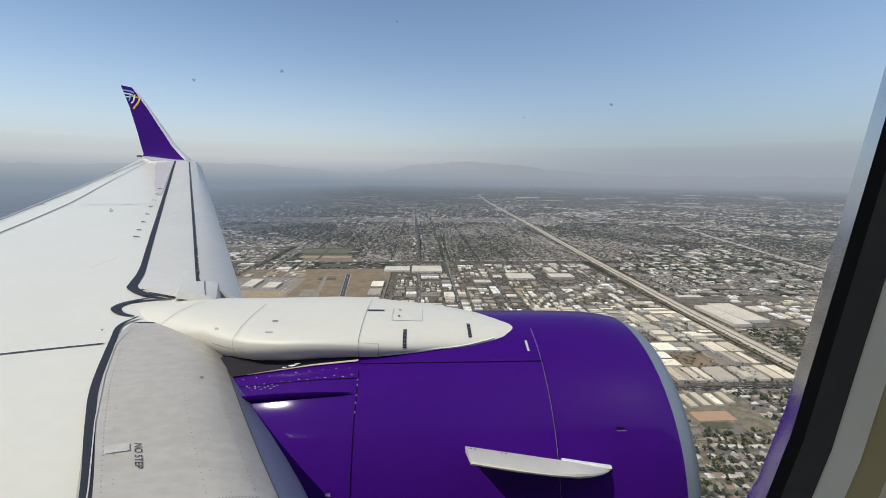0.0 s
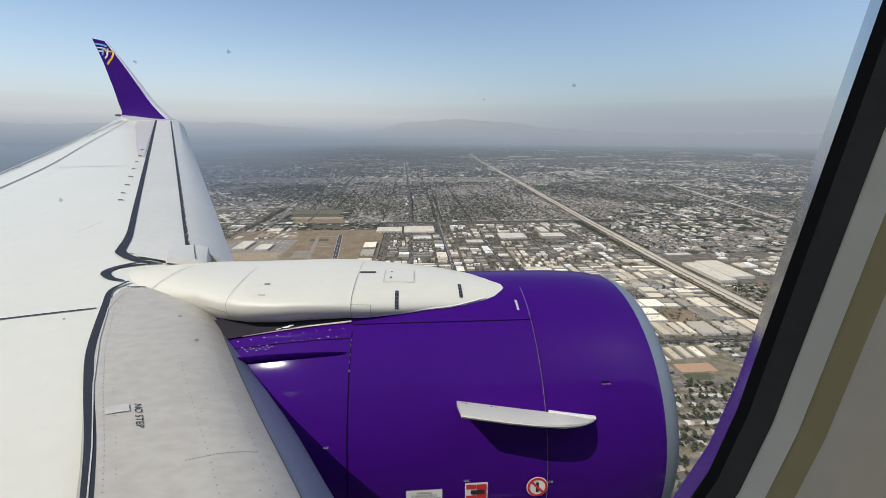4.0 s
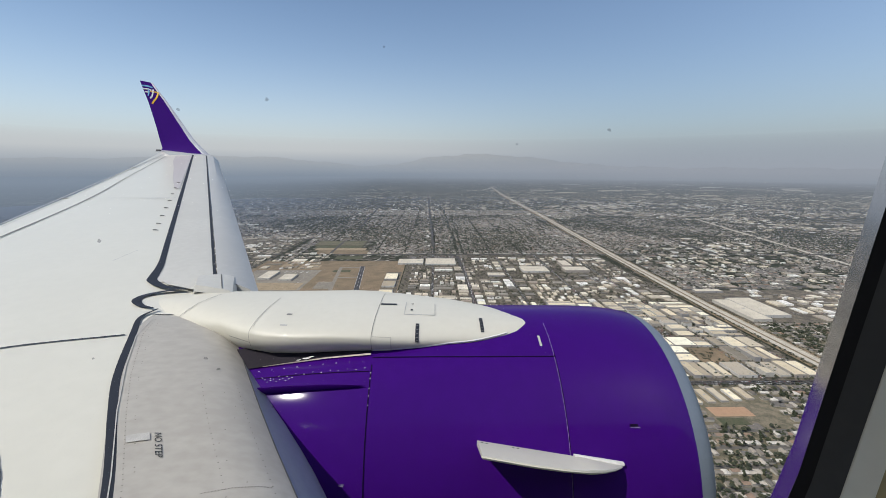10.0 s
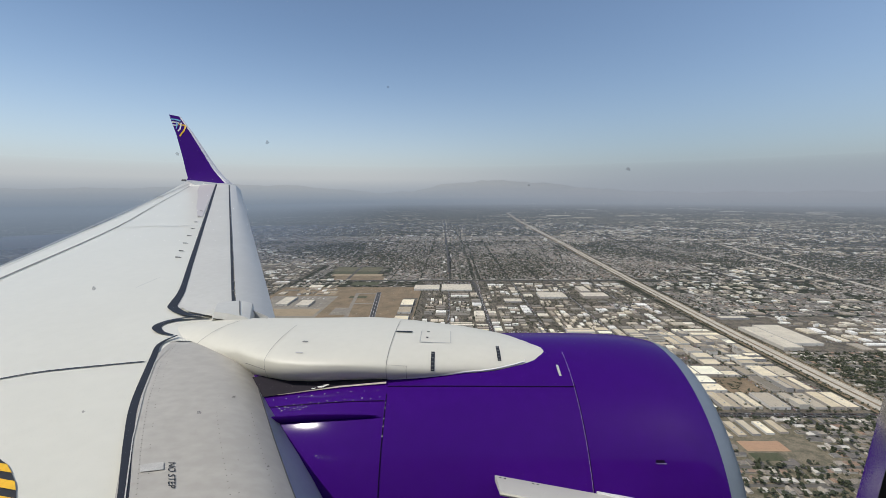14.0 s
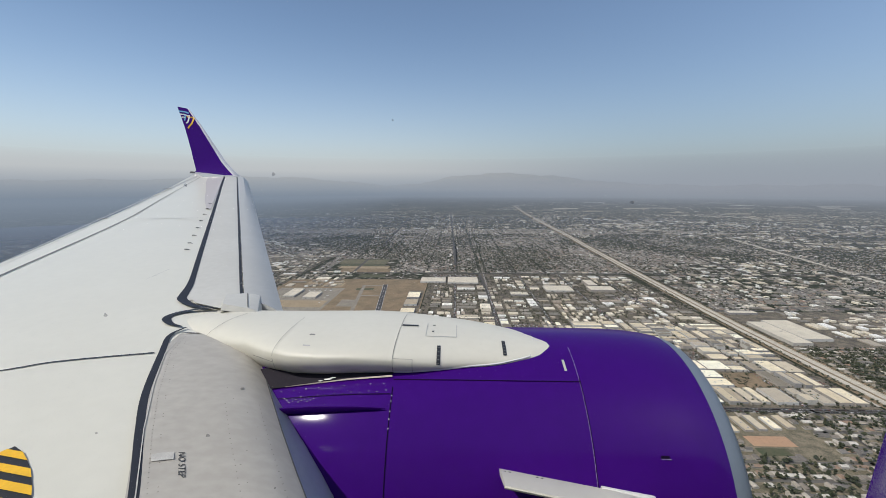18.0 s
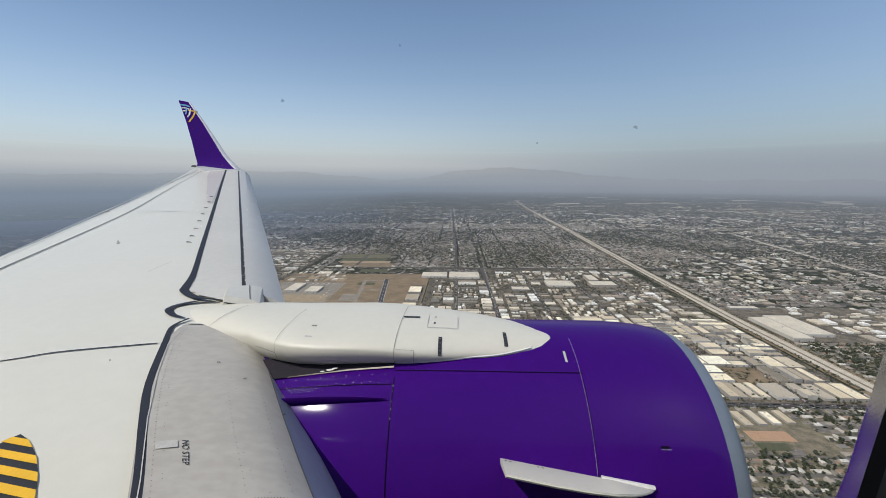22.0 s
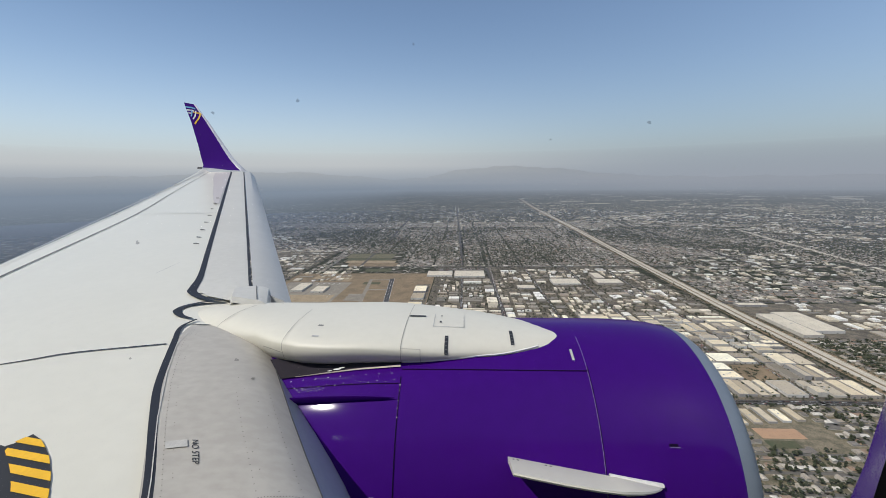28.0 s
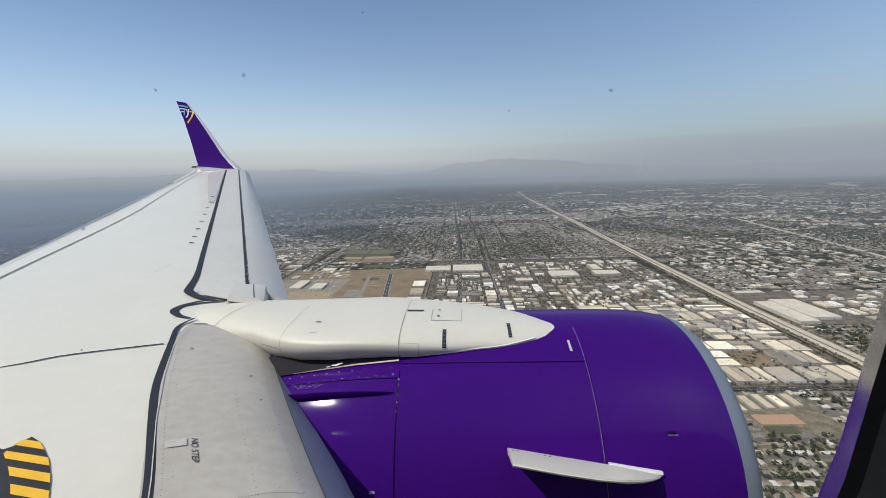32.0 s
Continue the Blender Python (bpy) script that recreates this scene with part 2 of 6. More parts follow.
M_PANEEDGE = mat("polished_pane_edge", (0.62, 0.62, 0.64), 0.17, metal=1.0, scale=30, amount=0.2)
# city


def plain_material():
    """The plain: dark tree cover speckled with roofs, streets and pale yards, thicker built in some quarters."""
    m = bpy.data.materials.new("wooded_suburban_plain")
    m.use_nodes = True
    n, l = m.node_tree.nodes, m.node_tree.links
    bs = n["Principled BSDF"]
    bs.inputs["Roughness"].default_value, bs.inputs["Specular IOR Level"].default_value = 0.95, 0.1
    at = n.new("ShaderNodeAttribute")
    at.attribute_name = "plain"

    def noise(scale, detail):
        t = n.new("ShaderNodeTexNoise")
        t.inputs["Scale"].default_value, t.inputs["Detail"].default_value = scale, detail
        l.new(at.outputs["Vector"], t.inputs["Vector"])
        return t.outputs[0]

    def cells(scale, stops):
        t, sp, r = n.new("ShaderNodeTexVoronoi"), n.new("ShaderNodeSeparateColor"), n.new("ShaderNodeValToRGB")
        t.inputs["Scale"].default_value = scale
        l.new(at.outputs["Vector"], t.inputs["Vector"]), l.new(t.outputs["Color"], sp.inputs[0]), l.new(sp.outputs[0], r.inputs[0])
        r.color_ramp.interpolation = "CONSTANT"
        for k, (p, c) in enumerate(stops):
            e = r.color_ramp.elements[k] if k < 2 else r.color_ramp.elements.new(p)
            e.position, e.color = p, (*c, 1)
        return r.outputs[0]

    def mixed(f, a, b):
        x = n.new("ShaderNodeMix")
        x.data_type = "RGBA"
        l.new(f, x.inputs[0]), l.new(a, x.inputs[6]), l.new(b, x.inputs[7])
        return x.outputs[2]

    def band(v, lo, hi):
        r = n.new("ShaderNodeMapRange")
        r.inputs["From Min"].default_value, r.inputs["From Max"].default_value = lo, hi
        l.new(v, r.inputs["Value"])
        return r.outputs[0]

    wooded = cells(42.0, ((0.0, (0.028, 0.034, 0.02)), (0.34, (0.042, 0.046, 0.03)), (0.62, (0.075, 0.068, 0.055)), (0.82, (0.14, 0.125, 0.105)), (0.94, (0.38, 0.35, 0.3))))
    built = cells(16.0, ((0.0, (0.05, 0.05, 0.045)), (0.34, (0.11, 0.10, 0.085)), (0.6, (0.2, 0.18, 0.15)), (0.8, (0.42, 0.38, 0.32)), (0.93, (0.66, 0.61, 0.52))))
    l.new(mixed(band(noise(1.1, 5.0), 0.54, 0.64), wooded, mixed(band(noise(9.0, 3.0), 0.42, 0.58), wooded, built)), bs.inputs["Base Color"])
    return m


M_GROUND = plain_material()
M_ASPHALT = mat("worn_grey_asphalt", (0.19, 0.16, 0.115), 0.9, dark=(0.05, 0.044, 0.035), scale=0.035, amount=0.9)
M_ROAD = mat("road_asphalt", (0.075, 0.07, 0.062), 0.9, dark=(0.045, 0.042, 0.038), scale=0.08, amount=0.6)
M_CONCRETE = mat("pale_canal_concrete", (0.52, 0.475, 0.385), 0.9, dark=(0.34, 0.305, 0.245), scale=0.06, amount=0.7)
M_DIRT = mat("brown_dry_grass", (0.25, 0.18, 0.11), 0.95, dark=(0.145, 0.112, 0.068), scale=0.02, amount=0.9)
M_TAN = mat("tan_bare_earth", (0.34, 0.265, 0.17), 0.95, dark=(0.24, 0.185, 0.115), scale=0.03, amount=0.8)
M_GRASS = mat("irrigated_grass", (0.058, 0.07, 0.034), 0.95, dark=(0.095, 0.088, 0.05), scale=0.03, amount=0.8)
M_DULLGREEN = mat("dry_olive_field", (0.10, 0.10, 0.055), 0.95, dark=(0.15, 0.125, 0.08), scale=0.02, amount=0.9)
M_COURT = mat("orange_clay_court", (0.42, 0.255, 0.15), 0.9, dark=(0.30, 0.2, 0.13), scale=0.1, amount=0.5)
M_YARD = mat("dry_garden_yards", (0.23, 0.19, 0.13), 0.95, dark=(0.065, 0.064, 0.038), scale=0.06, amount=0.85)
M_STREET = mat("sunbleached_street", (0.13, 0.12, 0.105), 0.9, dark=(0.08, 0.074, 0.066), scale=0.06, amount=0.6)
M_RUNWAY = mat("dark_runway_asphalt", (0.05, 0.05, 0.052), 0.9, scale=0.05)
M_TAXI = mat("pale_worn_taxiway", (0.27, 0.24, 0.19), 0.9, dark=(0.17, 0.152, 0.122), scale=0.04, amount=0.8)
M_MARK = mat("white_road_paint", (0.62, 0.61, 0.58), 0.8, scale=0.3)
M_WROOF = mat("warehouse_roof", (0.5, 0.48, 0.44), 0.8, dark=(0.27, 0.25, 0.22), scale=0.05, amount=0.3,
              palette=[(0.915, 0.81, 0.576), (0.52, 0.43, 0.288), (0.312, 0.26, 0.18), (0.93, 0.88, 0.666), (0.395, 0.325, 0.221), (0.77, 0.665, 0.459), (0.187, 0.16, 0.113), (0.624, 0.52, 0.347), (0.874, 0.76, 0.526), (0.437, 0.375, 0.279), (0.562, 0.48, 0.342), (0.728, 0.62, 0.423)], by="object")
M_BIGROOF = mat("tan_membrane_roof", (0.62, 0.56, 0.44), 0.85, dark=(0.44, 0.39, 0.31), scale=0.04, amount=0.7)
M_WWALL = mat("warehouse_wall", (0.5, 0.47, 0.41), 0.8, dark=(0.3, 0.28, 0.25), scale=0.08, amount=0.5,
              palette=[(0.52, 0.49, 0.43), (0.6, 0.58, 0.54), (0.38, 0.34, 0.29), (0.3, 0.29, 0.28)], by="object")
M_FROOF = mat("far_flat_roof", (0.5, 0.48, 0.44), 0.8, dark=(0.28, 0.26, 0.23), scale=0.05, amount=0.5,
              palette=[(0.927, 0.9, 0.793), (0.386, 0.331, 0.247), (0.206, 0.181, 0.138), (0.708, 0.613, 0.449), (0.283, 0.25, 0.196), (0.515, 0.444, 0.328), (0.154, 0.138, 0.109), (0.927, 0.9, 0.828), (0.386, 0.312, 0.23), (0.85, 0.762, 0.598)])
HOUSE_ROOFS = [(0.25, 0.215, 0.17), (0.36, 0.315, 0.25), (0.16, 0.142, 0.12), (0.52, 0.47, 0.39), (0.29, 0.19, 0.125), (0.2, 0.185, 0.165), (0.66, 0.62, 0.54), (0.13, 0.12, 0.105), (0.22, 0.19, 0.15)]
M_HROOF = mat("shingle_roof", (0.25, 0.22, 0.19), 0.85, dark=(0.14, 0.125, 0.11), scale=0.4, amount=0.5, palette=HOUSE_ROOFS, by="object")
M_HROOFS = mat("mixed_shingle_roofs", (0.25, 0.22, 0.19), 0.85, dark=(0.14, 0.125, 0.11), scale=0.4, amount=0.5, palette=HOUSE_ROOFS)
M_HWALL = mat("stucco_wall", (0.5, 0.46, 0.4), 0.85, dark=(0.35, 0.32, 0.28), scale=0.5, amount=0.4)
LEAVES = [(0.034, 0.042, 0.018), (0.048, 0.055, 0.024), (0.028, 0.035, 0.017), (0.066, 0.068, 0.032), (0.042, 0.048, 0.026)]
M_LEAF = mat("tree_leaves", (0.05, 0.065, 0.03), 0.8, dark=(0.022, 0.03, 0.014), scale=0.5, amount=0.6, palette=LEAVES, by="object")
M_LEAFS = mat("mixed_tree_leaves", (0.05, 0.065, 0.03), 0.8, dark=(0.022, 0.03, 0.014), scale=0.3, amount=0.6, palette=LEAVES)
M_BARK = mat("tree_bark", (0.12, 0.09, 0.06), 0.9, scale=1.0)
M_CARS = mat("car_paint_mix", (0.3, 0.3, 0.3), 0.35, scale=1, amount=0.1, palette=[(0.5, 0.49, 0.47), (0.05, 0.05, 0.05), (0.62, 0.61, 0.59), (0.2, 0.2, 0.2), (0.2, 0.06, 0.05), (0.3, 0.29, 0.27), (0.1, 0.1, 0.12)])
M_UNIT = mat("galvanised_roof_unit", (0.45, 0.45, 0.44), 0.6, scale=0.5)
M_PLANE = mat("white_aircraft_paint", (0.75, 0.75, 0.74), 0.4, scale=1)
M_HILL = mat("dry_brush_hillside", (0.16, 0.13, 0.10), 0.95, dark=(0.08, 0.08, 0.06), scale=0.004, amount=0.8)


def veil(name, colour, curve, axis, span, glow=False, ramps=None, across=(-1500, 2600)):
    """Smog painted on a sheet: clear where curve is 0, thick where it is 1, along the distance ("d") or the height
    ("z") divided by span.
    """
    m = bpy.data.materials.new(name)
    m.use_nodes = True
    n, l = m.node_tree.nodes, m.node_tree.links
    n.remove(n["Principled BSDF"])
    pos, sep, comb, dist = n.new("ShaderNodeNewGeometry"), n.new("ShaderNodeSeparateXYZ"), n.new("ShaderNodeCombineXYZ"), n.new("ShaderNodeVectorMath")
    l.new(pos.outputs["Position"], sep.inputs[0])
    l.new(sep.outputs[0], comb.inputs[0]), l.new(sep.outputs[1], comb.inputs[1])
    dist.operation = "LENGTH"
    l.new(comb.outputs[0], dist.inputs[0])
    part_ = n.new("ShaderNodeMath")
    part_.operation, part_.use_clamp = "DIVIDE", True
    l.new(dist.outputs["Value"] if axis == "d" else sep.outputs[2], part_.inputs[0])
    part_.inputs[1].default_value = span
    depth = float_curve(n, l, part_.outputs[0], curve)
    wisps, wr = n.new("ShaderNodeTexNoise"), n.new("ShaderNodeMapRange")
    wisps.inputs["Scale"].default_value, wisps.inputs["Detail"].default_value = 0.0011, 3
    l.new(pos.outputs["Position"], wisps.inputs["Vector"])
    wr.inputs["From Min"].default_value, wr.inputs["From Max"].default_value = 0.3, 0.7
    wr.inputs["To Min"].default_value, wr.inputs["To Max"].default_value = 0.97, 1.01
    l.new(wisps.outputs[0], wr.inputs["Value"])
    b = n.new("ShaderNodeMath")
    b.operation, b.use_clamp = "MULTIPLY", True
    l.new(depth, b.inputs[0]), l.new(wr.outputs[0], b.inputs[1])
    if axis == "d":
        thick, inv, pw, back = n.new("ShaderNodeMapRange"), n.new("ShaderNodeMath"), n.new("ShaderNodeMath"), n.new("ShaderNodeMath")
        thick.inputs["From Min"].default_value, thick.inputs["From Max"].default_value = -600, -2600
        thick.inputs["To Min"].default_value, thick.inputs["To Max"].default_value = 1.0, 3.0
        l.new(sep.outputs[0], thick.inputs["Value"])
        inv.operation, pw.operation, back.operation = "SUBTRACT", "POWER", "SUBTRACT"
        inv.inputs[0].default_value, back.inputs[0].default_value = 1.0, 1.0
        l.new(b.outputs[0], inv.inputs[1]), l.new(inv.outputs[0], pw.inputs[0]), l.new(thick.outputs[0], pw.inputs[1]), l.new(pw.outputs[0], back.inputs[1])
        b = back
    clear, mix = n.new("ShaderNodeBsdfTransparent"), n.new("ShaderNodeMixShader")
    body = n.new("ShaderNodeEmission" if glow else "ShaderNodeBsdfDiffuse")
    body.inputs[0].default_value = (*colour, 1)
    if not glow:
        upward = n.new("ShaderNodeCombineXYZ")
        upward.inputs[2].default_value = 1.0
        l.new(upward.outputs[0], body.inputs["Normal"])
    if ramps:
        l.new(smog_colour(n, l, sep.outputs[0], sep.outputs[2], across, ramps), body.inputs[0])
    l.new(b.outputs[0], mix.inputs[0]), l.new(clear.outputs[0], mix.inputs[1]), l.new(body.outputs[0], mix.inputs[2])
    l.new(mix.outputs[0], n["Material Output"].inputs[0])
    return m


# painted haze: sheet opacity grows with distance, the far sheet glows by itself
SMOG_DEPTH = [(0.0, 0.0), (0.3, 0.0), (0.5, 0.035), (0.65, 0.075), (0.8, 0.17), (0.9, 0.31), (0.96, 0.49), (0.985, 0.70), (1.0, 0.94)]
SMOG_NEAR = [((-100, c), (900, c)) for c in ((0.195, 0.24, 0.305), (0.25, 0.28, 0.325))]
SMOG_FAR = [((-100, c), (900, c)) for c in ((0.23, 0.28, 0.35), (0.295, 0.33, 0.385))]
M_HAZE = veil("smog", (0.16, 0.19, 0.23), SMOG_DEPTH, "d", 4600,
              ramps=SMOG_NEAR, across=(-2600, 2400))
M_FARHAZE = veil("glowing_haze_over_distance", (0.16, 0.19, 0.23), SMOG_DEPTH, "d", 4600, True, ramps=SMOG_FAR, across=(-2600, 2400))
# self-lit haze colour that veils the hills
M_SKYHAZE = veil("glowing_horizon_haze", (0.50, 0.52, 0.555), [(0.0, 0.94), (0.2, 0.90), (0.4, 0.84), (0.6, 0.76), (0.8, 0.5), (1.0, 0.0)], "z", 330, True, ramps=(SMOG_SUNWARD, SMOG_AHEAD))

# ---- building helpers ----
def mesh(name, verts, faces, material, parent=None, label="", smooth=False, slots=None):
    me = bpy.data.meshes.new(name)
    me.from_pydata([tuple(v) for v in verts], [], faces)
    bm = bmesh.new()
    bm.from_mesh(me)
    bmesh.ops.recalc_face_normals(bm, faces=bm.faces)
    bm.to_mesh(me)
    bm.free()
    return link(name, me, material, parent, label, smooth)


def link(name, me, material, parent=None, label="", smooth=False):
    me.materials.append(material)
    me.polygons.foreach_set("use_smooth", [smooth] * len(me.polygons))
    ob = new(name, me)
    ob.parent = parent
    return tagged(ob, label)


def loft(name, rings, material, parent, label="", close=False, caps=False, smooth=True, sharp=None):
    """Skins a list of rings of equal length."""
    n = len(rings[0])
    verts = [p for r in rings for p in r]
    faces = []
    for i in range(len(rings) - 1):
        for j in range(n if close else n - 1):
            k = (j + 1) % n
            faces.append((i * n + j, i * n + k, (i + 1) * n + k, (i + 1) * n + j))
    if caps:
        faces += [tuple(range(n)), tuple(range((len(rings) - 1) * n, len(rings) * n))]
    ob = mesh(name, verts, faces, material, parent, label, smooth)
    if smooth:
        ob.data.set_sharp_from_angle(angle=radians(sharp or 35))
    return ob


def lerp(a, b, t):
    return tuple(p + (q - p) * t for p, q in zip(a, b))


def spread(knots, x):
    return float(np.interp(x, [k[0] for k in knots], [k[1] for k in knots]))


def smooth_line(points, steps=6):
    """Points along a soft curve through the given ones."""
    p = [Vector(points[0])] + [Vector(q) for q in points] + [Vector(points[-1])]
    out = []
    for i in range(1, len(p) - 2):
        for s in range(steps):
            t = s / steps
            a, b, c, d = p[i - 1:i + 3]
            out.append(0.5 * (2 * b + (c - a) * t + (2 * a - 5 * b + 4 * c - d) * t * t + (3 * b - a - 3 * c + d) * t ** 3))
    return out + [p[-2]]


def text_mesh(body, size):
    cu = bpy.data.curves.new("lettering", "FONT")
    cu.body, cu.size, cu.align_x, cu.align_y, cu.extrude = body, size, "CENTER", "CENTER", 0.0
    ob = bpy.data.objects.new("lettering", cu)
    scene.collection.objects.link(ob)
    me = bpy.data.meshes.new_from_object(ob.evaluated_get(bpy.context.evaluated_depsgraph_get()))
    bpy.data.objects.remove(ob)
    return me


# ---- the airliner ----
airliner = tagged(new("airliner"), "white jet airliner in flight with purple engine and winglet", "airplane")
airliner.empty_display_size = 0.1


def wing_z(y):
    """Height of the wing's upper skin, which rises towards the tip."""
    return -1.478 + 0.15 * y


def on_wing(x, y, up=0.0):
    return (x, y, wing_z(y) + up)


# span lines of the outer wing: a point beside the pylon and the point at the tip
SPAN = {"trailing": ((-4.55, 2.1, -1.17), (-9.60, 15.35, 0.93)), "hinge": ((-4.25, 2.1, -1.15), (-9.07, 14.9, 0.762)),
        "seam": ((-2.50, 3.70, -0.925), (-8.33, 14.98, 0.775)), "gap": ((-2.02, 3.78, -0.925), (-7.93, 15.05, 0.765)),
        "crest": ((-1.795, 3.70, -0.945), (-7.60, 14.90, 0.735)), "nose": ((-1.53, 3.60, -1.03), (-7.36, 14.75, 0.56)),
        "under": ((-1.62, 3.60, -1.26), (-7.43, 14.75, 0.44))}


TRAIL_BOW = 0.19


def span(name, t, up=0.0):
    p = lerp(*SPAN[name], t)
    if name == "trailing":
        p = (p[0] + TRAIL_BOW * math.sin(math.pi * t), p[1], p[2] - 0.04 * math.sin(math.pi * t))
    return (p[0], p[1], p[2] + up)


# main upper skin with its underside
outer = [[span("trailing", t), span("hinge", t), lerp(span("hinge", t), span("seam", t), 0.5)[:2] + (lerp(span("hinge", t), span("seam", t), 0.5)[2] + 0.012,),
          span("seam", t), span("gap", t, -0.03)] for t in (0.0, 0.1, 0.25, 0.45, 0.65, 0.85, 1.0)]
root = [(-4.0, 0.15, wing_z(0.15) - 0.1), (-3.8, 0.15, wing_z(0.15) - 0.06), (-2.4, 0.15, wing_z(0.15)), (-1.0, 0.15, wing_z(0.15)), (-0.8, 0.15, wing_z(0.15) - 0.03)]
mid = [lerp(root[0], outer[0][0], 0.6), lerp(root[1], outer[0][1], 0.6), on_wing(-2.9, 2.3), on_wing(-2.0, 2.6), on_wing(-1.75, 2.65, -0.03)]
skin = loft("wing", [root, mid] + outer, M_WHITE, airliner, "white upper wing skin with panel joints")
low = [[(p[0], p[1], p[2] - 0.35 * (1 - 0.05 * i)) for p in r] for i, r in enumerate([root, mid] + outer)]
loft("lower_skin", [[(p[0], p[1], p[2] - 0.10) for p in (r[0],)] + r[1:] for r in low], M_SLAT, skin)

# outer leading edge: fixed strip, gap and slat
T = [i / 14 for i in range(15)]
loft("fixed_leading_edge", [[span("seam", t, 0.004), lerp(span("seam", t), span("gap", t), 0.6)[:2] + (lerp(span("seam", t), span("gap", t), 0.6)[2] + 0.016,), span("gap", t, 0.004)] for t in T],
     M_FIXED, skin, "cream leading edge strip")
loft("slat_gap", [[span("gap", t, 0.006), lerp(span("gap", t, 0.006), span("crest", t, 0.006), spread([(0, 0.17), (1, 0.15)], t))] for t in T], M_SEAL, skin, "black gap behind the slat")
rng = random.Random(3)
for i in range(40):
    t = (i + 0.5) / 40
    a = lerp(span("gap", t, 0.009), span("crest", t, 0.009), 0.10 + 0.08 * rng.random())
    s = 0.012 + 0.012 * rng.random()
    mesh("seal_tab", [(a[0] - s, a[1] - s, a[2]), (a[0] + s * 0.7, a[1] - s, a[2]), (a[0] + s * 0.7, a[1] + s * 2, a[2] + 0.004), (a[0] - s, a[1] + s * 2, a[2] + 0.004)], [(0, 1, 2, 3)], M_LINE if i % 3 else M_SEAL, skin)
slat_rings = []
for t in T:
    g, c, n, u = lerp(span("gap", t, 0.012), span("crest", t), 0.22), span("crest", t, 0.015), span("nose", t), span("under", t)
    slat_rings.append([g, lerp(g, c, 0.5)[:2] + (lerp(g, c, 0.5)[2] + 0.008,), c, lerp(c, n, 0.55)[:2] + (lerp(c, n, 0.55)[2] + 0.02,), n, lerp(n, u, 0.5)[:2] + (lerp(n, u, 0.5)[2],), u, (g[0], g[1], g[2] - 0.2)])
loft("slat", slat_rings, M_SLAT, skin, "extended pale grey leading edge slat", close=True, caps=True, sharp=25)

# sealant along the front spar and round the pylon
def ribbon(name, pts, width, material, up=0.005, label="", parent=None, steps=6):
    line = smooth_line([on_wing(x, y, up) if z is None else (x, y, z + up) for x, y, z in pts], steps)
    rows = []
    for i, p in enumerate(line):
        d = (line[min(i + 1, len(line) - 1)] - line[max(i - 1, 0)])
        side = Vector((d.y, -d.x, 0)).normalized()
        w = width(i / (len(line) - 1)) if callable(width) else width
        a, b = p + side * w / 2, p - side * w / 2
        rows.append([tuple(a), tuple(b)])
    return loft(name, rows, material, parent or skin, label, smooth=False)


def N(*pts):
    return [(x, y, None) for x, y in pts]


tip = SPAN["seam"][1]
ribbon("sealant_line", [(-2.13, 3.54, None), (-2.33, 3.58, None), (-2.53, 3.72, None), (-2.60, 3.86, None)] +
       [tuple(lerp((-2.62, 3.96, wing_z(3.96)), tip, t)) for t in (0.02, 0.1, 0.25, 0.45, 0.7, 1.0)], lambda t: 0.018 + 0.062 * math.sin(math.pi * min(1, t * 1.6) ** 0.8) if t < 0.45 else 0.055, M_SEAL, 0.009, "dark sealant strip behind the leading edge")
ribbon("sealant_line", N((-2.13, 3.53), (-2.26, 3.50), (-2.38, 3.42), (-2.40, 3.32), (-2.30, 3.22), (-2.17, 3.17)), lambda t: 0.013 + 0.058 * math.sin(math.pi * t), M_SEAL, 0.008)
ribbon("sealant_line", N((-2.13, 3.16), (-2.17, 3.02), (-2.07, 2.80), (-1.83, 2.31), (-1.62, 1.98), (-1.338, 1.57), (-0.99, 1.0)), lambda t: 0.022 + 0.02 * min(1, t * 3), M_SEAL, 0.008)
ribbon("panel_joint", N((-2.11, 2.77), (-2.68, 2.64), (-2.95, 2.52), (-3.6, 2.25)), 0.017, M_SEAL, 0.006)
hinge = SPAN["hinge"]
ribbon("hinge_line", N((-4.2, 2.1), (-4.91, 4.29), (-5.87, 7.24), (-7.05, 10.0), (-9.07, 14.77)), lambda t: 0.03 - 0.019 * t, M_LINE, 0.022, "dark spoiler hinge line")
ribbon("panel_joint", [lerp(lerp(*hinge, t), lerp(*SPAN["trailing"], t), 0.45) for t in (0.0, 0.3, 0.6, 0.97)], 0.02, M_FAINT, 0.008)
ribbon("panel_joint", N((-5.9, 7.3), (-5.3, 7.42), (-4.7, 7.42), (-4.3, 7.36)), 0.022, M_FAINT, 0.03)
ribbon("panel_joint", [(-4.1, 2.6, wing_z(2.6)), (-3.4, 3.4, wing_z(3.4)), (-3.25, 4.6, wing_z(4.6))], 0.006, M_FAINT, 0.006)
# pinkish patch paints the winglet's reflection onto the wing skin
loft("tip_panel", [[lerp(span("seam", t, 0.012), span("hinge", t, 0.012), a) for a in (0.03, spread([(0.4, 0.07), (0.7, 0.3), (1, 0.72)], t))] for t in (0.42, 0.55, 0.7, 0.85, 0.985)], M_TIPREFLECT, skin, "winglet's pinkish reflection painted on the wing tip")
VANES = ((-3.551, 5.391, -0.66), (-5.39, 9.064, -0.10))
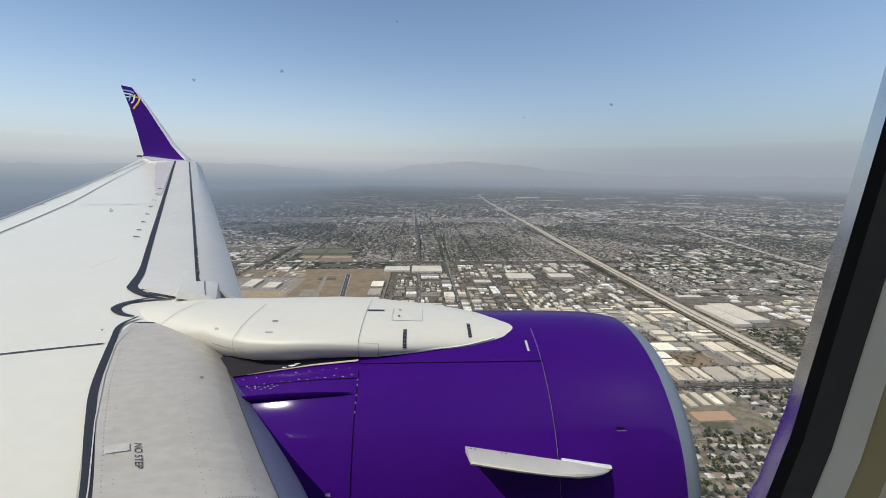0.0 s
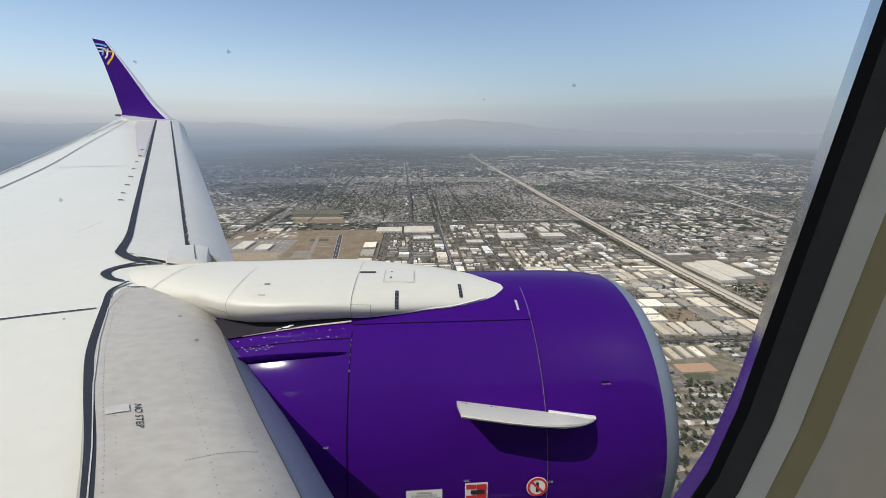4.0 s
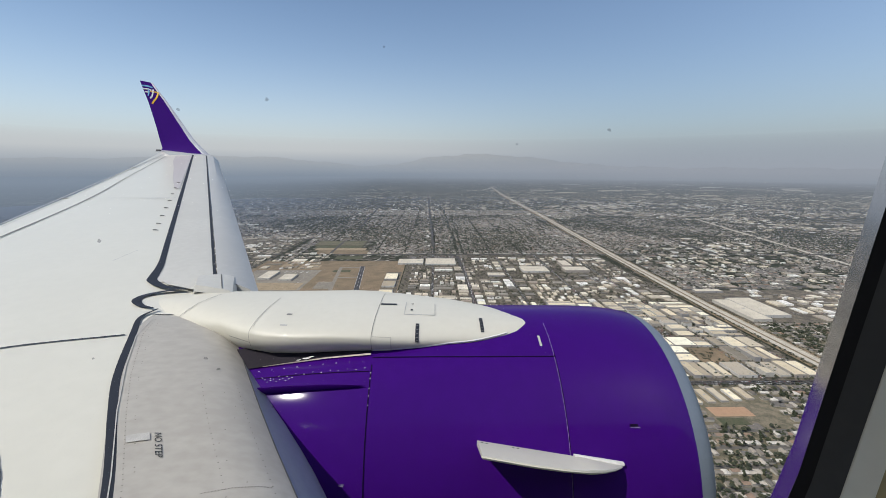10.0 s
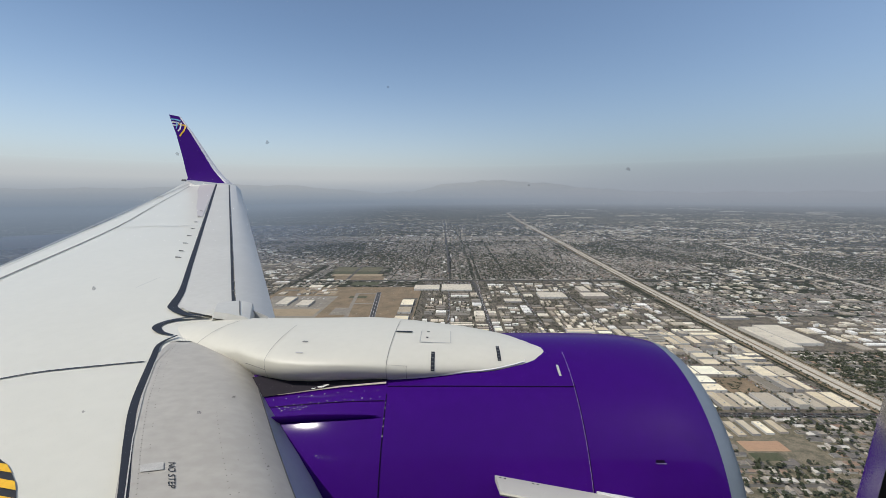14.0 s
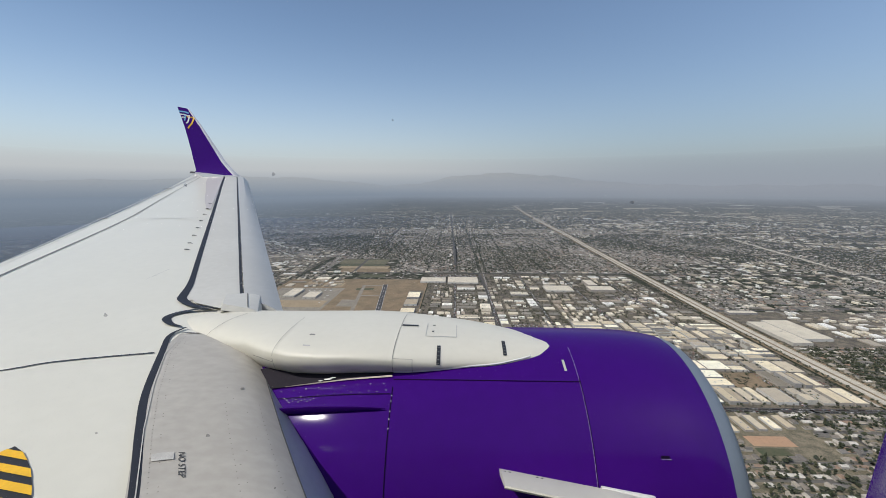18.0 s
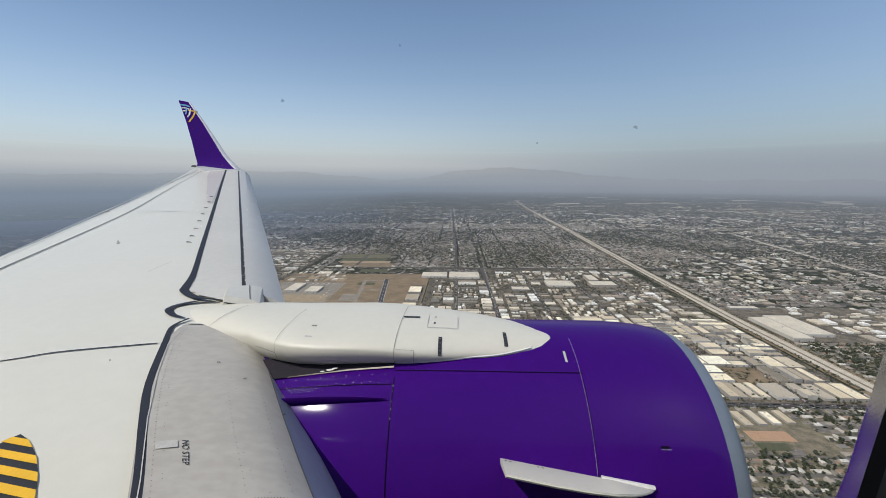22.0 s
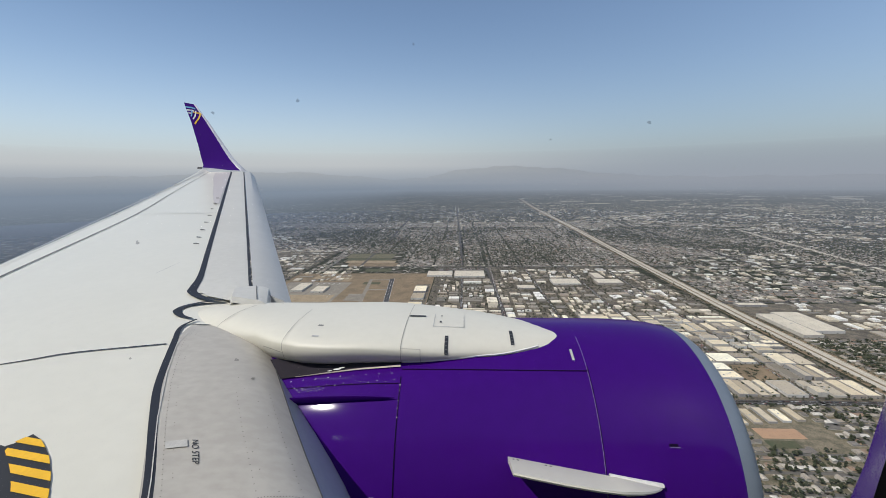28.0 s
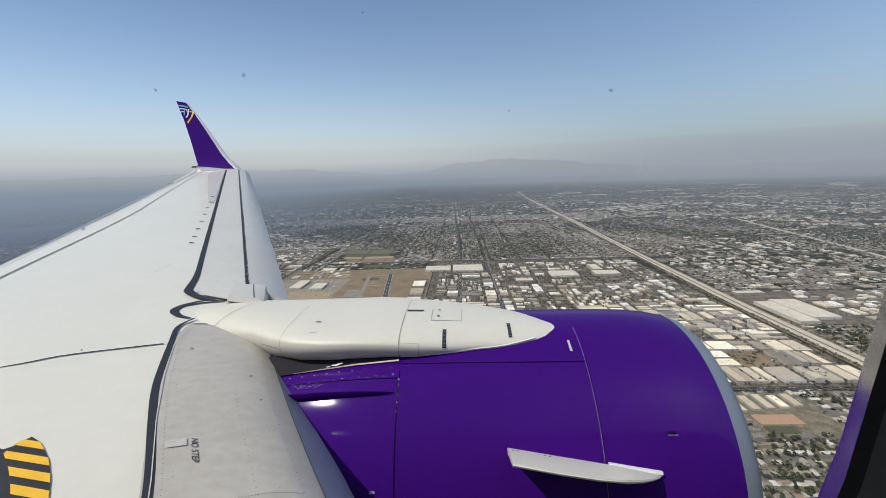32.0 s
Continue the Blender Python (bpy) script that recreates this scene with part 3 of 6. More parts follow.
for i in range(8):
    p = lerp(VANES[0], VANES[1], (i / 7) ** 1.25)
    mesh("vortex_vane", [(p[0] - 0.04, p[1], p[2]), (p[0] + 0.04, p[1] - 0.012, p[2]), (p[0] + 0.016, p[1] - 0.006, p[2] + 0.012), (p[0] - 0.04, p[1], p[2] + 0.014), (p[0] - 0.04, p[1] + 0.014, p[2]), (p[0] + 0.04, p[1] + 0.004, p[2])],
         [(0, 1, 2, 3), (4, 5, 2, 3), (0, 4, 3), (1, 5, 2)], M_LINE, skin, "small dark vortex generator")
for t in (0.40, 0.70):
    p = span("trailing", t)
    mesh("static_wick_mount", [(p[0] - 0.16, p[1] + 0.02, p[2] + 0.01), (p[0] + 0.1, p[1] + 0.02, p[2] + 0.005), (p[0] + 0.1, p[1] + 0.06, p[2] + 0.005), (p[0] - 0.16, p[1] + 0.06, p[2] + 0.01), (p[0] - 0.02, p[1] + 0.04, p[2] + 0.022)],
         [(0, 1, 4), (1, 2, 4), (2, 3, 4), (3, 0, 4), (0, 1, 2, 3)], M_LINE, skin, "dark fitting on the trailing edge")

# inboard leading edge, grey and rounded
SEAM_IN = [(0.3, -0.55), (1.0, -1.03), (1.57, -1.37), (1.98, -1.64), (2.31, -1.84), (2.77, -2.07), (3.10, -2.13)]
NOSE_IN = [(0.3, 0.78), (1.0, 0.22), (1.92, -0.43), (2.6, -0.89), (2.9, -1.10), (3.02, -1.195), (3.10, -1.31)]
rings = []
for y in (0.3, 0.7, 1.1, 1.5, 1.9, 2.2, 2.5, 2.7, 2.85, 2.95, 3.03, 3.08, 3.10):
    xs, xn, z = spread(SEAM_IN, y), spread(NOSE_IN, y), wing_z(y)
    c = xn - xs
    edge = min(1.0, max(0.0, (3.10 - y) / 0.16)) ** 0.5
    drop = 0.02 * (1 - edge)
    rings.append([(xs + c * u, y, z + 0.006 - drop - dz * (0.75 + 0.25 * edge)) for u, dz in
                  ((0.0, 0.0), (0.2, 0.003), (0.35, 0.010), (0.45, 0.020), (0.55, 0.046), (0.62, 0.082), (0.69, 0.138), (0.76, 0.215), (0.83, 0.315), (0.88, 0.405), (0.92, 0.495), (0.95, 0.58), (0.965, 0.66), (0.95, 0.75), (0.8, 0.88))])
inboard = loft("inboard_leading_edge", [r[:7] for r in rings], M_GREY, skin, "weathered grey leading edge panel marked NO STEP", sharp=60)
# past the joint, blue-grey paints the shade of the surface curving under
loft("nose_skin", [r[6:] for r in rings], M_NOSE, inboard, "leading edge nose skin with its blue-grey shade painted in", sharp=60)
loft("nose_joint", [[(r[6][0] - 0.005, r[6][1], r[6][2] + 0.006), (r[6][0] + 0.003, r[6][1], r[6][2] + 0.001)] for r in rings[:-2]], M_LINE, inboard)
loft("end_rib", [[(x, y + 0.003, z) for x, y, z in rings[-1]], [(x - 0.1, 3.12, z - 0.06) for x, y, z in rings[-1]]], M_GREY, inboard)
loft("end_seal", [[(x - 0.004, y - 0.006, z + 0.006), (x, y + 0.012, z + 0.004)] for x, y, z in rings[-1][:10]], M_SEAL, inboard, "dark rubber seal at the panel's end")
# bright edge strip and rivet rows
loft("edge_strip", [[(spread(SEAM_IN, y) + d, y, wing_z(y) + 0.011) for d in (0.038, 0.044)] for y in (0.5, 1.2, 1.6, 2.0, 2.4, 2.75, 2.98)], M_SCUFF, inboard)


def inboard_at(u, y):
    xs, xn = spread(SEAM_IN, y), spread(NOSE_IN, y)
    dz = spread([(0, 0), (0.2, 0.003), (0.35, 0.010), (0.45, 0.020), (0.55, 0.046), (0.62, 0.082), (0.69, 0.138), (0.76, 0.215), (0.83, 0.315)], u)
    return (xs + (xn - xs) * u, y, wing_z(y) + 0.006 - dz)


def rivets(name, places, size, material, parent, label=""):
    v, fc = [], []
    for x, y, z in places:
        k = len(v)
        for i in range(6):
            a = i * math.pi / 3
            v.append((x + size * math.cos(a), y + size * math.sin(a), z + 0.0015))
        v.append((x, y, z + 0.0035))
        fc += [(k + i, k + (i + 1) % 6, k + 6) for i in range(6)]
    ob = mesh(name, v, fc, material, parent, label)
    return tagged(ob, kind="stuff")


rows = [inboard_at(0.075, 1.3 + 0.028 * i) for i in range(62)] + [inboard_at(0.115, 1.3 + 0.16 * i + d) for i in range(11) for d in (0, 0.025)]
rows += [inboard_at(0.42, 1.3 + 0.035 * i) for i in range(28)] + [inboard_at(0.60, 1.3 + 0.035 * i) for i in range(30)] + [inboard_at(0.50 + 0.06 * math.sin(i), 1.3 + 0.1 * i) for i in range(12)] + [inboard_at(0.34 + 0.012 * i, 1.52 + 0.004 * i) for i in range(22)]
rivets("rivet_rows", rows, 0.0032, M_RIVET, inboard, "rows of small dark rivets")
me = text_mesh("NO STEP", 0.048)
ob = link("lettering", me, M_BLACK, inboard, "black stencilled words NO STEP")
for v in me.vertices:
    x, y = -1.264 + 0.52 * v.co.x + 1.0 * v.co.y, 1.773 - 0.80 * v.co.x
    xs, xn = spread(SEAM_IN, y), spread(NOSE_IN, y)
    q = inboard_at((x - xs) / (xn - xs), y)
    v.co = (q[0], q[1], q[2] + 0.004)
mesh("scuff", [(x, y, wing_z(y) + 0.010) for x, y in ((-1.444, 1.824), (-1.40, 1.838), (-1.348, 1.845), (-1.317, 1.80), (-1.36, 1.792), (-1.415, 1.782))], [(0, 1, 2, 3, 4, 5)], M_SCUFF, inboard, "rubbed pale patch")
p = inboard_at(0.52, 2.42)
mesh("scuff", [(p[0] - 0.007, p[1] - 0.012, p[2] + 0.005), (p[0] + 0.01, p[1] - 0.009, p[2] + 0.004), (p[0] + 0.006, p[1] + 0.012, p[2] + 0.005), (p[0] - 0.009, p[1] + 0.007, p[2] + 0.006)], [(0, 1, 2, 3)], M_RIVET, inboard)

# striped walkway mark
outline = [Vector((-2.159, 1.864)), Vector((-2.085, 1.83)), Vector((-1.998, 1.771)), Vector((-1.933, 1.722)), Vector((-1.843, 1.64)), Vector((-1.784, 1.579)), Vector((-1.723, 1.509)), Vector((-1.68, 1.44)), Vector((-1.66, 1.30)), Vector((-1.9, 1.0)), Vector((-2.6, 1.2)), Vector((-2.75, 1.6)), Vector((-2.36, 1.70)), Vector((-2.257, 1.791)), Vector((-2.218, 1.779)), Vector((-2.19, 1.80)), Vector((-2.183, 1.825))]
field = [Vector(q) for q in ((-2.159, 1.864), (-2.085, 1.83), (-1.998, 1.771), (-1.933, 1.722), (-1.843, 1.64), (-1.784, 1.579), (-1.723, 1.509), (-1.68, 1.44), (-1.66, 1.30), (-1.78, 1.36), (-1.893, 1.512), (-1.947, 1.563), (-2.046, 1.648), (-2.105, 1.693), (-2.181, 1.748), (-2.199, 1.799), (-2.183, 1.825))]
mesh("striped_mark", [on_wing(v.x, v.y, 0.006) for v in outline], [tuple(range(len(outline)))], M_BLACK, skin, "black and yellow striped marking on the wing")
base = Vector((-2.142, 1.865))


def cut(poly, a, b):
    """The part of a flat outline between two distances from its top edge."""
    for sign, lim in ((1, a), (-1, -b)):
        out = []
        for i, p in enumerate(poly):
            q = poly[(i + 1) % len(poly)]
            dp, dq = sign * (base.y - p.y - 0.165 * (p.x - base.x)) - lim, sign * (base.y - q.y - 0.165 * (q.x - base.x)) - lim
            if dp >= 0:
                out.append(p)
            if (dp >= 0) != (dq >= 0):
                out.append(p + (q - p) * (dp / (dp - dq)))
        poly = out
    return poly


for i in range(8):
    poly = cut(field, 0.029 + 0.076 * i, 0.068 + 0.0772 * i)
    if len(poly) > 2:
        mesh("stripe", [on_wing(v.x, v.y, 0.009) for v in poly], [tuple(range(len(poly)))], M_YELLOW, skin, "yellow stripe")

# winglet
WL = [((-7.94, 15.35, 0.80), (-9.64, 15.35, 0.93)), ((-8.18, 15.42, 0.99), (-9.62, 15.42, 1.04)), ((-8.52, 15.50, 1.33), (-9.73, 15.50, 1.33)),
      ((-8.86, 15.60, 1.79), (-9.87, 15.60, 1.79)), ((-9.47, 15.75, 2.64), (-10.15, 15.75, 2.65)), ((-10.03, 15.90, 3.32), (-10.47, 15.90, 3.41))]
blade, edge = [], []
for a, b in WL:
    def at(c, off):
        p = lerp(a, b, c)
        return (p[0], p[1] + off, p[2])
    ch = abs(a[0] - b[0])
    blade.append([at(0.13, -0.038 * ch), at(0.35, -0.05 * ch), at(0.7, -0.03 * ch), at(1.0, 0), at(0.7, 0.03 * ch), at(0.35, 0.05 * ch), at(0.13, 0.038 * ch)])
    edge.append([at(0.13, -0.038 * ch), at(0.04, -0.024 * ch), at(0.0, 0), at(0.04, 0.024 * ch), at(0.13, 0.038 * ch)])
winglet = loft("winglet", blade, M_PURPLE, airliner, "purple blended winglet with striped emblem", close=True, caps=True)
loft("leading_edge_strip", edge, M_SILVER, winglet, "bare metal edge strip")
loft("tip_cap", [[lerp(blade[-2][i], blade[-1][i], s) for i in range(7)] for s in (0.90, 1.0)], M_NAVY, winglet, "dark blue tip", close=True, caps=True).scale = (1.0005, 1.0005, 1.0005)


def wl_point(s, c, off=0.03):
    """A point on the winglet's inner face: s up the blade, c back along the chord."""
    k = min(int(s * 5), 4)
    a, b = lerp(WL[k][0], WL[k + 1][0], s * 5 - k), lerp(WL[k][1], WL[k + 1][1], s * 5 - k)
    ch = abs(a[0] - b[0])
    p = lerp(a, b, c)
    return (p[0], p[1] - spread([(0.1, 0.035), (0.35, 0.05), (0.7, 0.03), (1, 0.0)], c) * ch - off * 0.5, p[2])


def emblem(pts, width, material):
    line = [Vector(wl_point(*q)) for q in pts]
    rows = []
    for i, p in enumerate(line):
        d = line[min(i + 1, len(line) - 1)] - line[max(i - 1, 0)]
        n = Vector((d.z, 0, -d.x)).normalized() * width / 2
        rows.append([tuple(p + n), tuple(p - n)])
    loft("stripe", rows, material, winglet, smooth=False)


emblem([(0.955, 0.98), (0.955, 0.5), (0.945, 0.25)], 0.05, M_BLUE)
emblem([(0.925, 0.97), (0.925, 0.6), (0.915, 0.45)], 0.045, M_DECAL)
emblem([(0.895, 0.96), (0.895, 0.72)], 0.04, M_DECAL)
emblem([(0.925, 0.30), (0.905, 0.38), (0.855, 0.62), (0.835, 0.8)], 0.055, M_DECAL)
emblem([(0.90, 0.12), (0.885, 0.16), (0.84, 0.42), (0.80, 0.72), (0.785, 0.82)], 0.06, M_YELLOW)
emblem([(0.905, 0.55), (0.90, 0.3), (0.90, 0.14)], 0.045, M_YELLOW)
emblem([(0.93, 0.62), (0.90, 0.66), (0.86, 0.84)], 0.045, M_BLUE)
loft("base_fairing", [[(a[0] + dx, a[1] - dy, a[2] + dz) for dx, dy, dz in ((0, 0.10, -0.005), (0, 0.02, 0.035))] for a in (lerp(WL[0][0], WL[0][1], s) for s in (-0.03, 0.3, 0.6, 1.03))], M_SILVER, winglet, "metal joint strip at the winglet base")
q = WL[0][1]
mesh("tip_lamp", [(q[0] - 0.10, q[1] - 0.14, q[2] - 0.02), (q[0] + 0.06, q[1] - 0.14, q[2] - 0.02), (q[0] + 0.04, q[1] - 0.02, q[2] + 0.03), (q[0] - 0.10, q[1] - 0.02, q[2] + 0.03), (q[0] - 0.1, q[1] - 0.1, q[2] + 0.05), (q[0] + 0.03, q[1] - 0.1, q[2] + 0.05)],
     [(0, 1, 5, 4), (1, 2, 5), (2, 3, 4, 5), (3, 0, 4), (0, 1, 2, 3)], M_SEAL, winglet, "dark rear lamp housing")

# ---- engine ----
EY, EZ = 3.1, -2.05
COWL = [(1.555, 1.0), (1.46, 1.021), (1.32, 1.038), (1.1, 1.047), (0.8, 1.05), (0.4, 1.049), (0.0, 1.05), (-0.4, 1.046), (-0.6, 1.036), (-0.8, 1.014), (-1.1, 0.964), (-1.6, 0.872), (-2.2, 0.74), (-2.8, 0.60)]


def cowl_r(x):
    return spread(COWL[::-1], x)


def on_cowl(x, deg, up=0.0):
    """A point on the engine cowling: deg from its top towards the cabin."""
    r = cowl_r(x) + up
    return (x, EY - r * math.sin(radians(deg)), EZ + r * math.cos(radians(deg)))


def ring(x, r, n=72):
    return [(x, EY + r * math.cos(2 * math.pi * i / n), EZ + r * math.sin(2 * math.pi * i / n)) for i in range(n)]


engine = loft("engine_cowling", [ring(x, r) for x, r in COWL], M_PURPLE, airliner, "glossy purple jet engine cowling", close=True)
loft("inlet_lip", [ring(x, r) for x, r in ((1.552, 1.002), (1.595, 0.989), (1.637, 0.969), (1.668, 0.944), (1.686, 0.918), (1.688, 0.892), (1.662, 0.858), (1.6, 0.825), (1.4, 0.80), (1.0, 0.79))], M_LIP, engine, "bare metal engine inlet lip", close=True)
loft("fan_face", [ring(1.0, 0.79), ring(0.98, 0.3), ring(1.25, 0.02)], M_SEAL, engine, close=True)
loft("exhaust_nozzle", [ring(-2.8, 0.60), ring(-3.3, 0.45), ring(-3.32, 0.3)], M_LIP, engine, close=True)


def patch(name, x0, x1, d0, d1, material, label="", up=0.003, parent=None, skew=0.0):
    nx, nd = max(1, int(abs(x1 - x0) / 0.12)), max(1, int(abs(d1 - d0) / 4))
    rows = [[on_cowl(x0 + (x1 - x0) * i / nx + skew * j / nd, d0 + (d1 - d0) * j / nd, up) for j in range(nd + 1)] for i in range(nx + 1)]
    return loft(name, rows, material, parent or engine, label)


M_PSEAM = mat("purple_panel_gap", (0.008, 0.003, 0.022), 0.7, scale=10, spec=0.05)
M_PLIGHT = mat("mottled_pale_edge", (0.26, 0.2, 0.38), 0.4, scale=60, amount=0.9, dark=(0.05, 0.01, 0.16))
patch("panel_gap", 0.780, 0.7845, 12, 100, M_PLIGHT, up=0.002)
patch("panel_gap", 0.7835, 0.787, 28, 100, M_PSEAM, up=0.0035)
patch("panel_gap", -0.402, -0.396, 33, 110, M_PSEAM)
patch("panel_gap", -0.40, 0.79, 29.8, 30.15, M_PSEAM)
patch("panel_gap", -1.5, -0.41, 35.4, 35.7, M_PSEAM)
for d in (36, 38, 41.5, 44, 47):
    patch("latch", -0.402, -0.396, d, d + 0.3, M_DECAL, "small bright latch")
patch("placard", 0.706, 0.722, 20, 25.4, M_SCUFF, "narrow pale placard")
patch("access_latch", 1.155, 1.215, 54.3, 54.6, M_PLIGHT)
patch("access_latch", 1.155, 1.205, 53.4, 54.3, M_PSEAM)
rv = [on_cowl(-0.44 - 0.055 * i, 34.2 + 0.12 * i + 0.5 * (i % 2), 0.002) for i in range(14)] + [on_cowl(-0.46 - 0.085 * i, 31.6 + 0.12 * i, 0.002) for i in range(9)] + [on_cowl(-0.9 - 0.02 * i, 36.4 + 0.5 * (i % 3), 0.002) for i in range(10)]
rivets("rivet_rows", rv, 0.0045, M_DECAL, engine, "small bright rivets")
# raised rib
rib = [[on_cowl(x, 41.0 + 1.1 * s * h, 0.012 + 0.05 * (1 - s * s) * h) for s in (-1, -0.5, 0, 0.5, 1)] for x, h in ((-0.42, 0.05), (-0.5, 0.4), (-0.65, 0.7), (-0.9, 1.0), (-1.3, 1.0))]
loft("rib", rib, M_PURPLE, engine, "raised purple rib")
# vortex strake
st = []
for s in (0.0, 0.04, 0.15, 0.3, 0.5, 0.66, 0.68, 0.8, 0.9, 0.97, 1.0):
    x, d = 0.247 + 0.835 * s, 58.6 + 7.2 * s
    h = spread([(0, 0.28), (0.3, 0.29), (0.5, 0.275), (0.66, 0.24), (0.8, 0.175), (0.9, 0.105), (0.97, 0.04), (1.0, 0.004)], s)
    th = spread([(0, 0.016), (0.66, 0.017), (0.68, 0.022), (1, 0.008)], s)
    b = Vector(on_cowl(x, d, -0.01))
    w = Vector((0, -0.94, 0.34))
    st.append([tuple(b + Vector((0, 0, th))), tuple(b + w * h * 0.55 + Vector((0, 0, th * 1.5))), tuple(b + w * h + Vector((0, 0, th * 0.6))), tuple(b + w * (h + 0.006)), tuple(b + w * h - Vector((0, 0, th * 0.6))), tuple(b - Vector((0, 0, th)))])
loft("vortex_strake", st, M_PYLON, engine, "white fin on the side of the cowling", close=True, caps=True)
rim_rows = []
for s in (0.66, 0.74, 0.82, 0.9, 0.96, 1.0):
    x, d = 0.247 + 0.835 * s, 58.6 + 7.2 * s
    b = Vector(on_cowl(x, d, -0.01))
    rim_rows.append([tuple(b + Vector((0, dy, dz))) for dy, dz in ((0.0, 0.018), (-0.004, 0.034), (-0.02, 0.036), (-0.026, 0.022))])
loft("fin_root_rim", rim_rows, M_DECAL, engine, "pale rim at the fin's root")
for s in (0.03, 0.06, 0.24, 0.27):
    cowl = Vector(on_cowl(0.247 + 0.835 * s, 58.6 + 7.2 * s, -0.01)) + Vector((0, -0.05, 0.0375))
    mesh("fin_rivet", [tuple(cowl + Vector((0.007 * math.cos(q), 0.007 * math.sin(q), 0))) for q in (k * math.pi / 4 for k in range(8))], [tuple(range(8))], M_SEAL, engine)
# placards near the fin
sign = patch("warning_placard", -0.062, 0.15, 85.5, 90.5, M_DECAL, "white placard with a printed engine warning", 0.003)
sign.name = "warning_placard"


def cowl_text(body, x, deg, size, material, parent, label=""):
    me = text_mesh(body, size)
    pos = [Vector(v.co) for v in me.vertices]
    for v, p in zip(me.vertices, pos):
        v.co = on_cowl(x + p.x, deg - math.degrees(p.y / 1.05), 0.006)
    return link("lettering", me, material, parent, label)


for i, line in enumerate(("WARNING", "STAND CLEAR OF", "HAZARD AREAS WHILE", "ENGINE IS RUNNING")):
    cowl_text(line, 0.044, 86.5 + 1.05 * i, 0.0185, M_BLACK, sign)
cowl_text("GSE", 0.292, 83.0, 0.02, M_SCUFF, engine)
cowl_text("GSE", 0.80, 84.9, 0.018, M_SCUFF, engine)
cowl_text("GSE", -0.52, 70.5, 0.019, M_SCUFF, engine)
hz = patch("hazard_sign", 0.285, 0.42, 83.9, 90.6, M_DECAL, "red and white engine hazard sign", 0.003)
patch("sign_field", 0.355, 0.412, 84.5, 90.0, M_RED, up=0.005, parent=hz)
patch("sign_field", 0.292, 0.352, 84.5, 86.0, M_RED, up=0.005, parent=hz)
patch("sign_field", 0.292, 0.352, 88.4, 90.0, M_RED, up=0.005, parent=hz)
patch("sign_bar", 0.318, 0.40, 86.4, 87.9, M_BLACK, up=0.007, parent=hz)


def cowl_disc(name, x, deg, r0, r1, material, parent, up, label=""):
    pts = []
    n = 28
    rows = [[on_cowl(x + r * math.cos(a), deg - math.degrees(r * math.sin(a) / 1.05), up) for a in (2 * math.pi * i / n for i in range(n))] for r in (r0, r1)]
    return loft(name, rows, material, parent, label, close=True, smooth=False)


stop = cowl_disc("round_sign", 0.72, 86.6, 0.001, 0.066, M_DECAL, engine, 0.003, "round red-ringed keep-out sign")
cowl_disc("sign_ring", 0.72, 86.6, 0.048, 0.061, M_RED, stop, 0.006)
loft("sign_bar", [[on_cowl(0.72 + s * 0.036 - o, 86.6 + s * 2.0 + o * 40, 0.007) for o in (-0.006, 0.006)] for s in (-1, 0, 1)], M_RED, stop, smooth=False)
patch("sign_bar", 0.711, 0.729, 84.9, 88.4, M_BLACK, up=0.005, parent=stop)

# ---- pylon ----
TOP = [(-2.45, -1.02), (-2.2, -0.968), (-1.9, -0.935), (-1.7, -0.93), (-1.5, -0.938), (-1.2, -0.932), (-0.8, -0.928), (-0.45, -0.925), (-0.1, -0.936), (0.2, -0.962), (0.42, -0.988), (0.58, -1.004), (0.69, -1.014), (0.775, -1.03)]
HALF = [(-2.45, 0.10), (-2.2, 0.24), (-1.9, 0.32), (-1.6, 0.38), (-1.42, 0.42), (-1.2, 0.52), (-0.8, 0.555), (-0.41, 0.54), (0.0, 0.455), (0.3, 0.38), (0.48, 0.305), (0.605, 0.225), (0.70, 0.14), (0.775, 0.01)]
FOOT = [(-2.45, -1.15), (-1.9, -1.24), (-1.55, -1.31), (-1.2, -1.255), (-0.6, -1.23), (-0.41, -1.22), (-0.25, -1.215), (0.0, -1.18), (0.3, -1.12), (0.8, -1.08)]
SHIFT = [(-2.45, 0.34), (-2.2, 0.30), (-1.9, 0.24), (-1.5, 0.15), (-1.2, 0.03), (-0.9, 0.0), (0.1, 0.0), (0.4, -0.05), (0.775, -0.16)]


def soft(knots, x, reach_=0.13):
    """A knotted line with its bends rounded off, left as it is near the pointed end."""
    r = min(reach_, max(0.0, 0.775 - x))
    return sum(spread(knots, x + r * k / 4) for k in range(-4, 5)) / 9


def pylon_point(x, a):
    """A point on the pylon's skin; a runs from -50 under the side facing the cabin over 90 at the crest to 230."""
    w, t, b = soft(HALF, x), soft(TOP, x), soft(FOOT, x)
    g = soft([(-2.4, 0.0), (-1.6, 0.74), (-1.3, 0.76), (-0.6, 0.76), (-0.3, 0.60), (0.1, 0.36), (0.5, 0.0)], x)
    zc = b + g * (t - b)
    c, s = math.cos(radians(a)), math.sin(radians(a))
    if s >= 0:
        return (x, EY + spread(SHIFT, x) - w * math.copysign(abs(c) ** 0.92, c), zc + (t - zc) * abs(s) ** 0.95)
    under = math.asin(min(1.0, -s / math.sin(radians(50))))
    return (x, EY + spread(SHIFT, x) - w * math.copysign(0.1 + 0.9 * math.cos(under), c), zc + (b - zc) * math.sin(under))


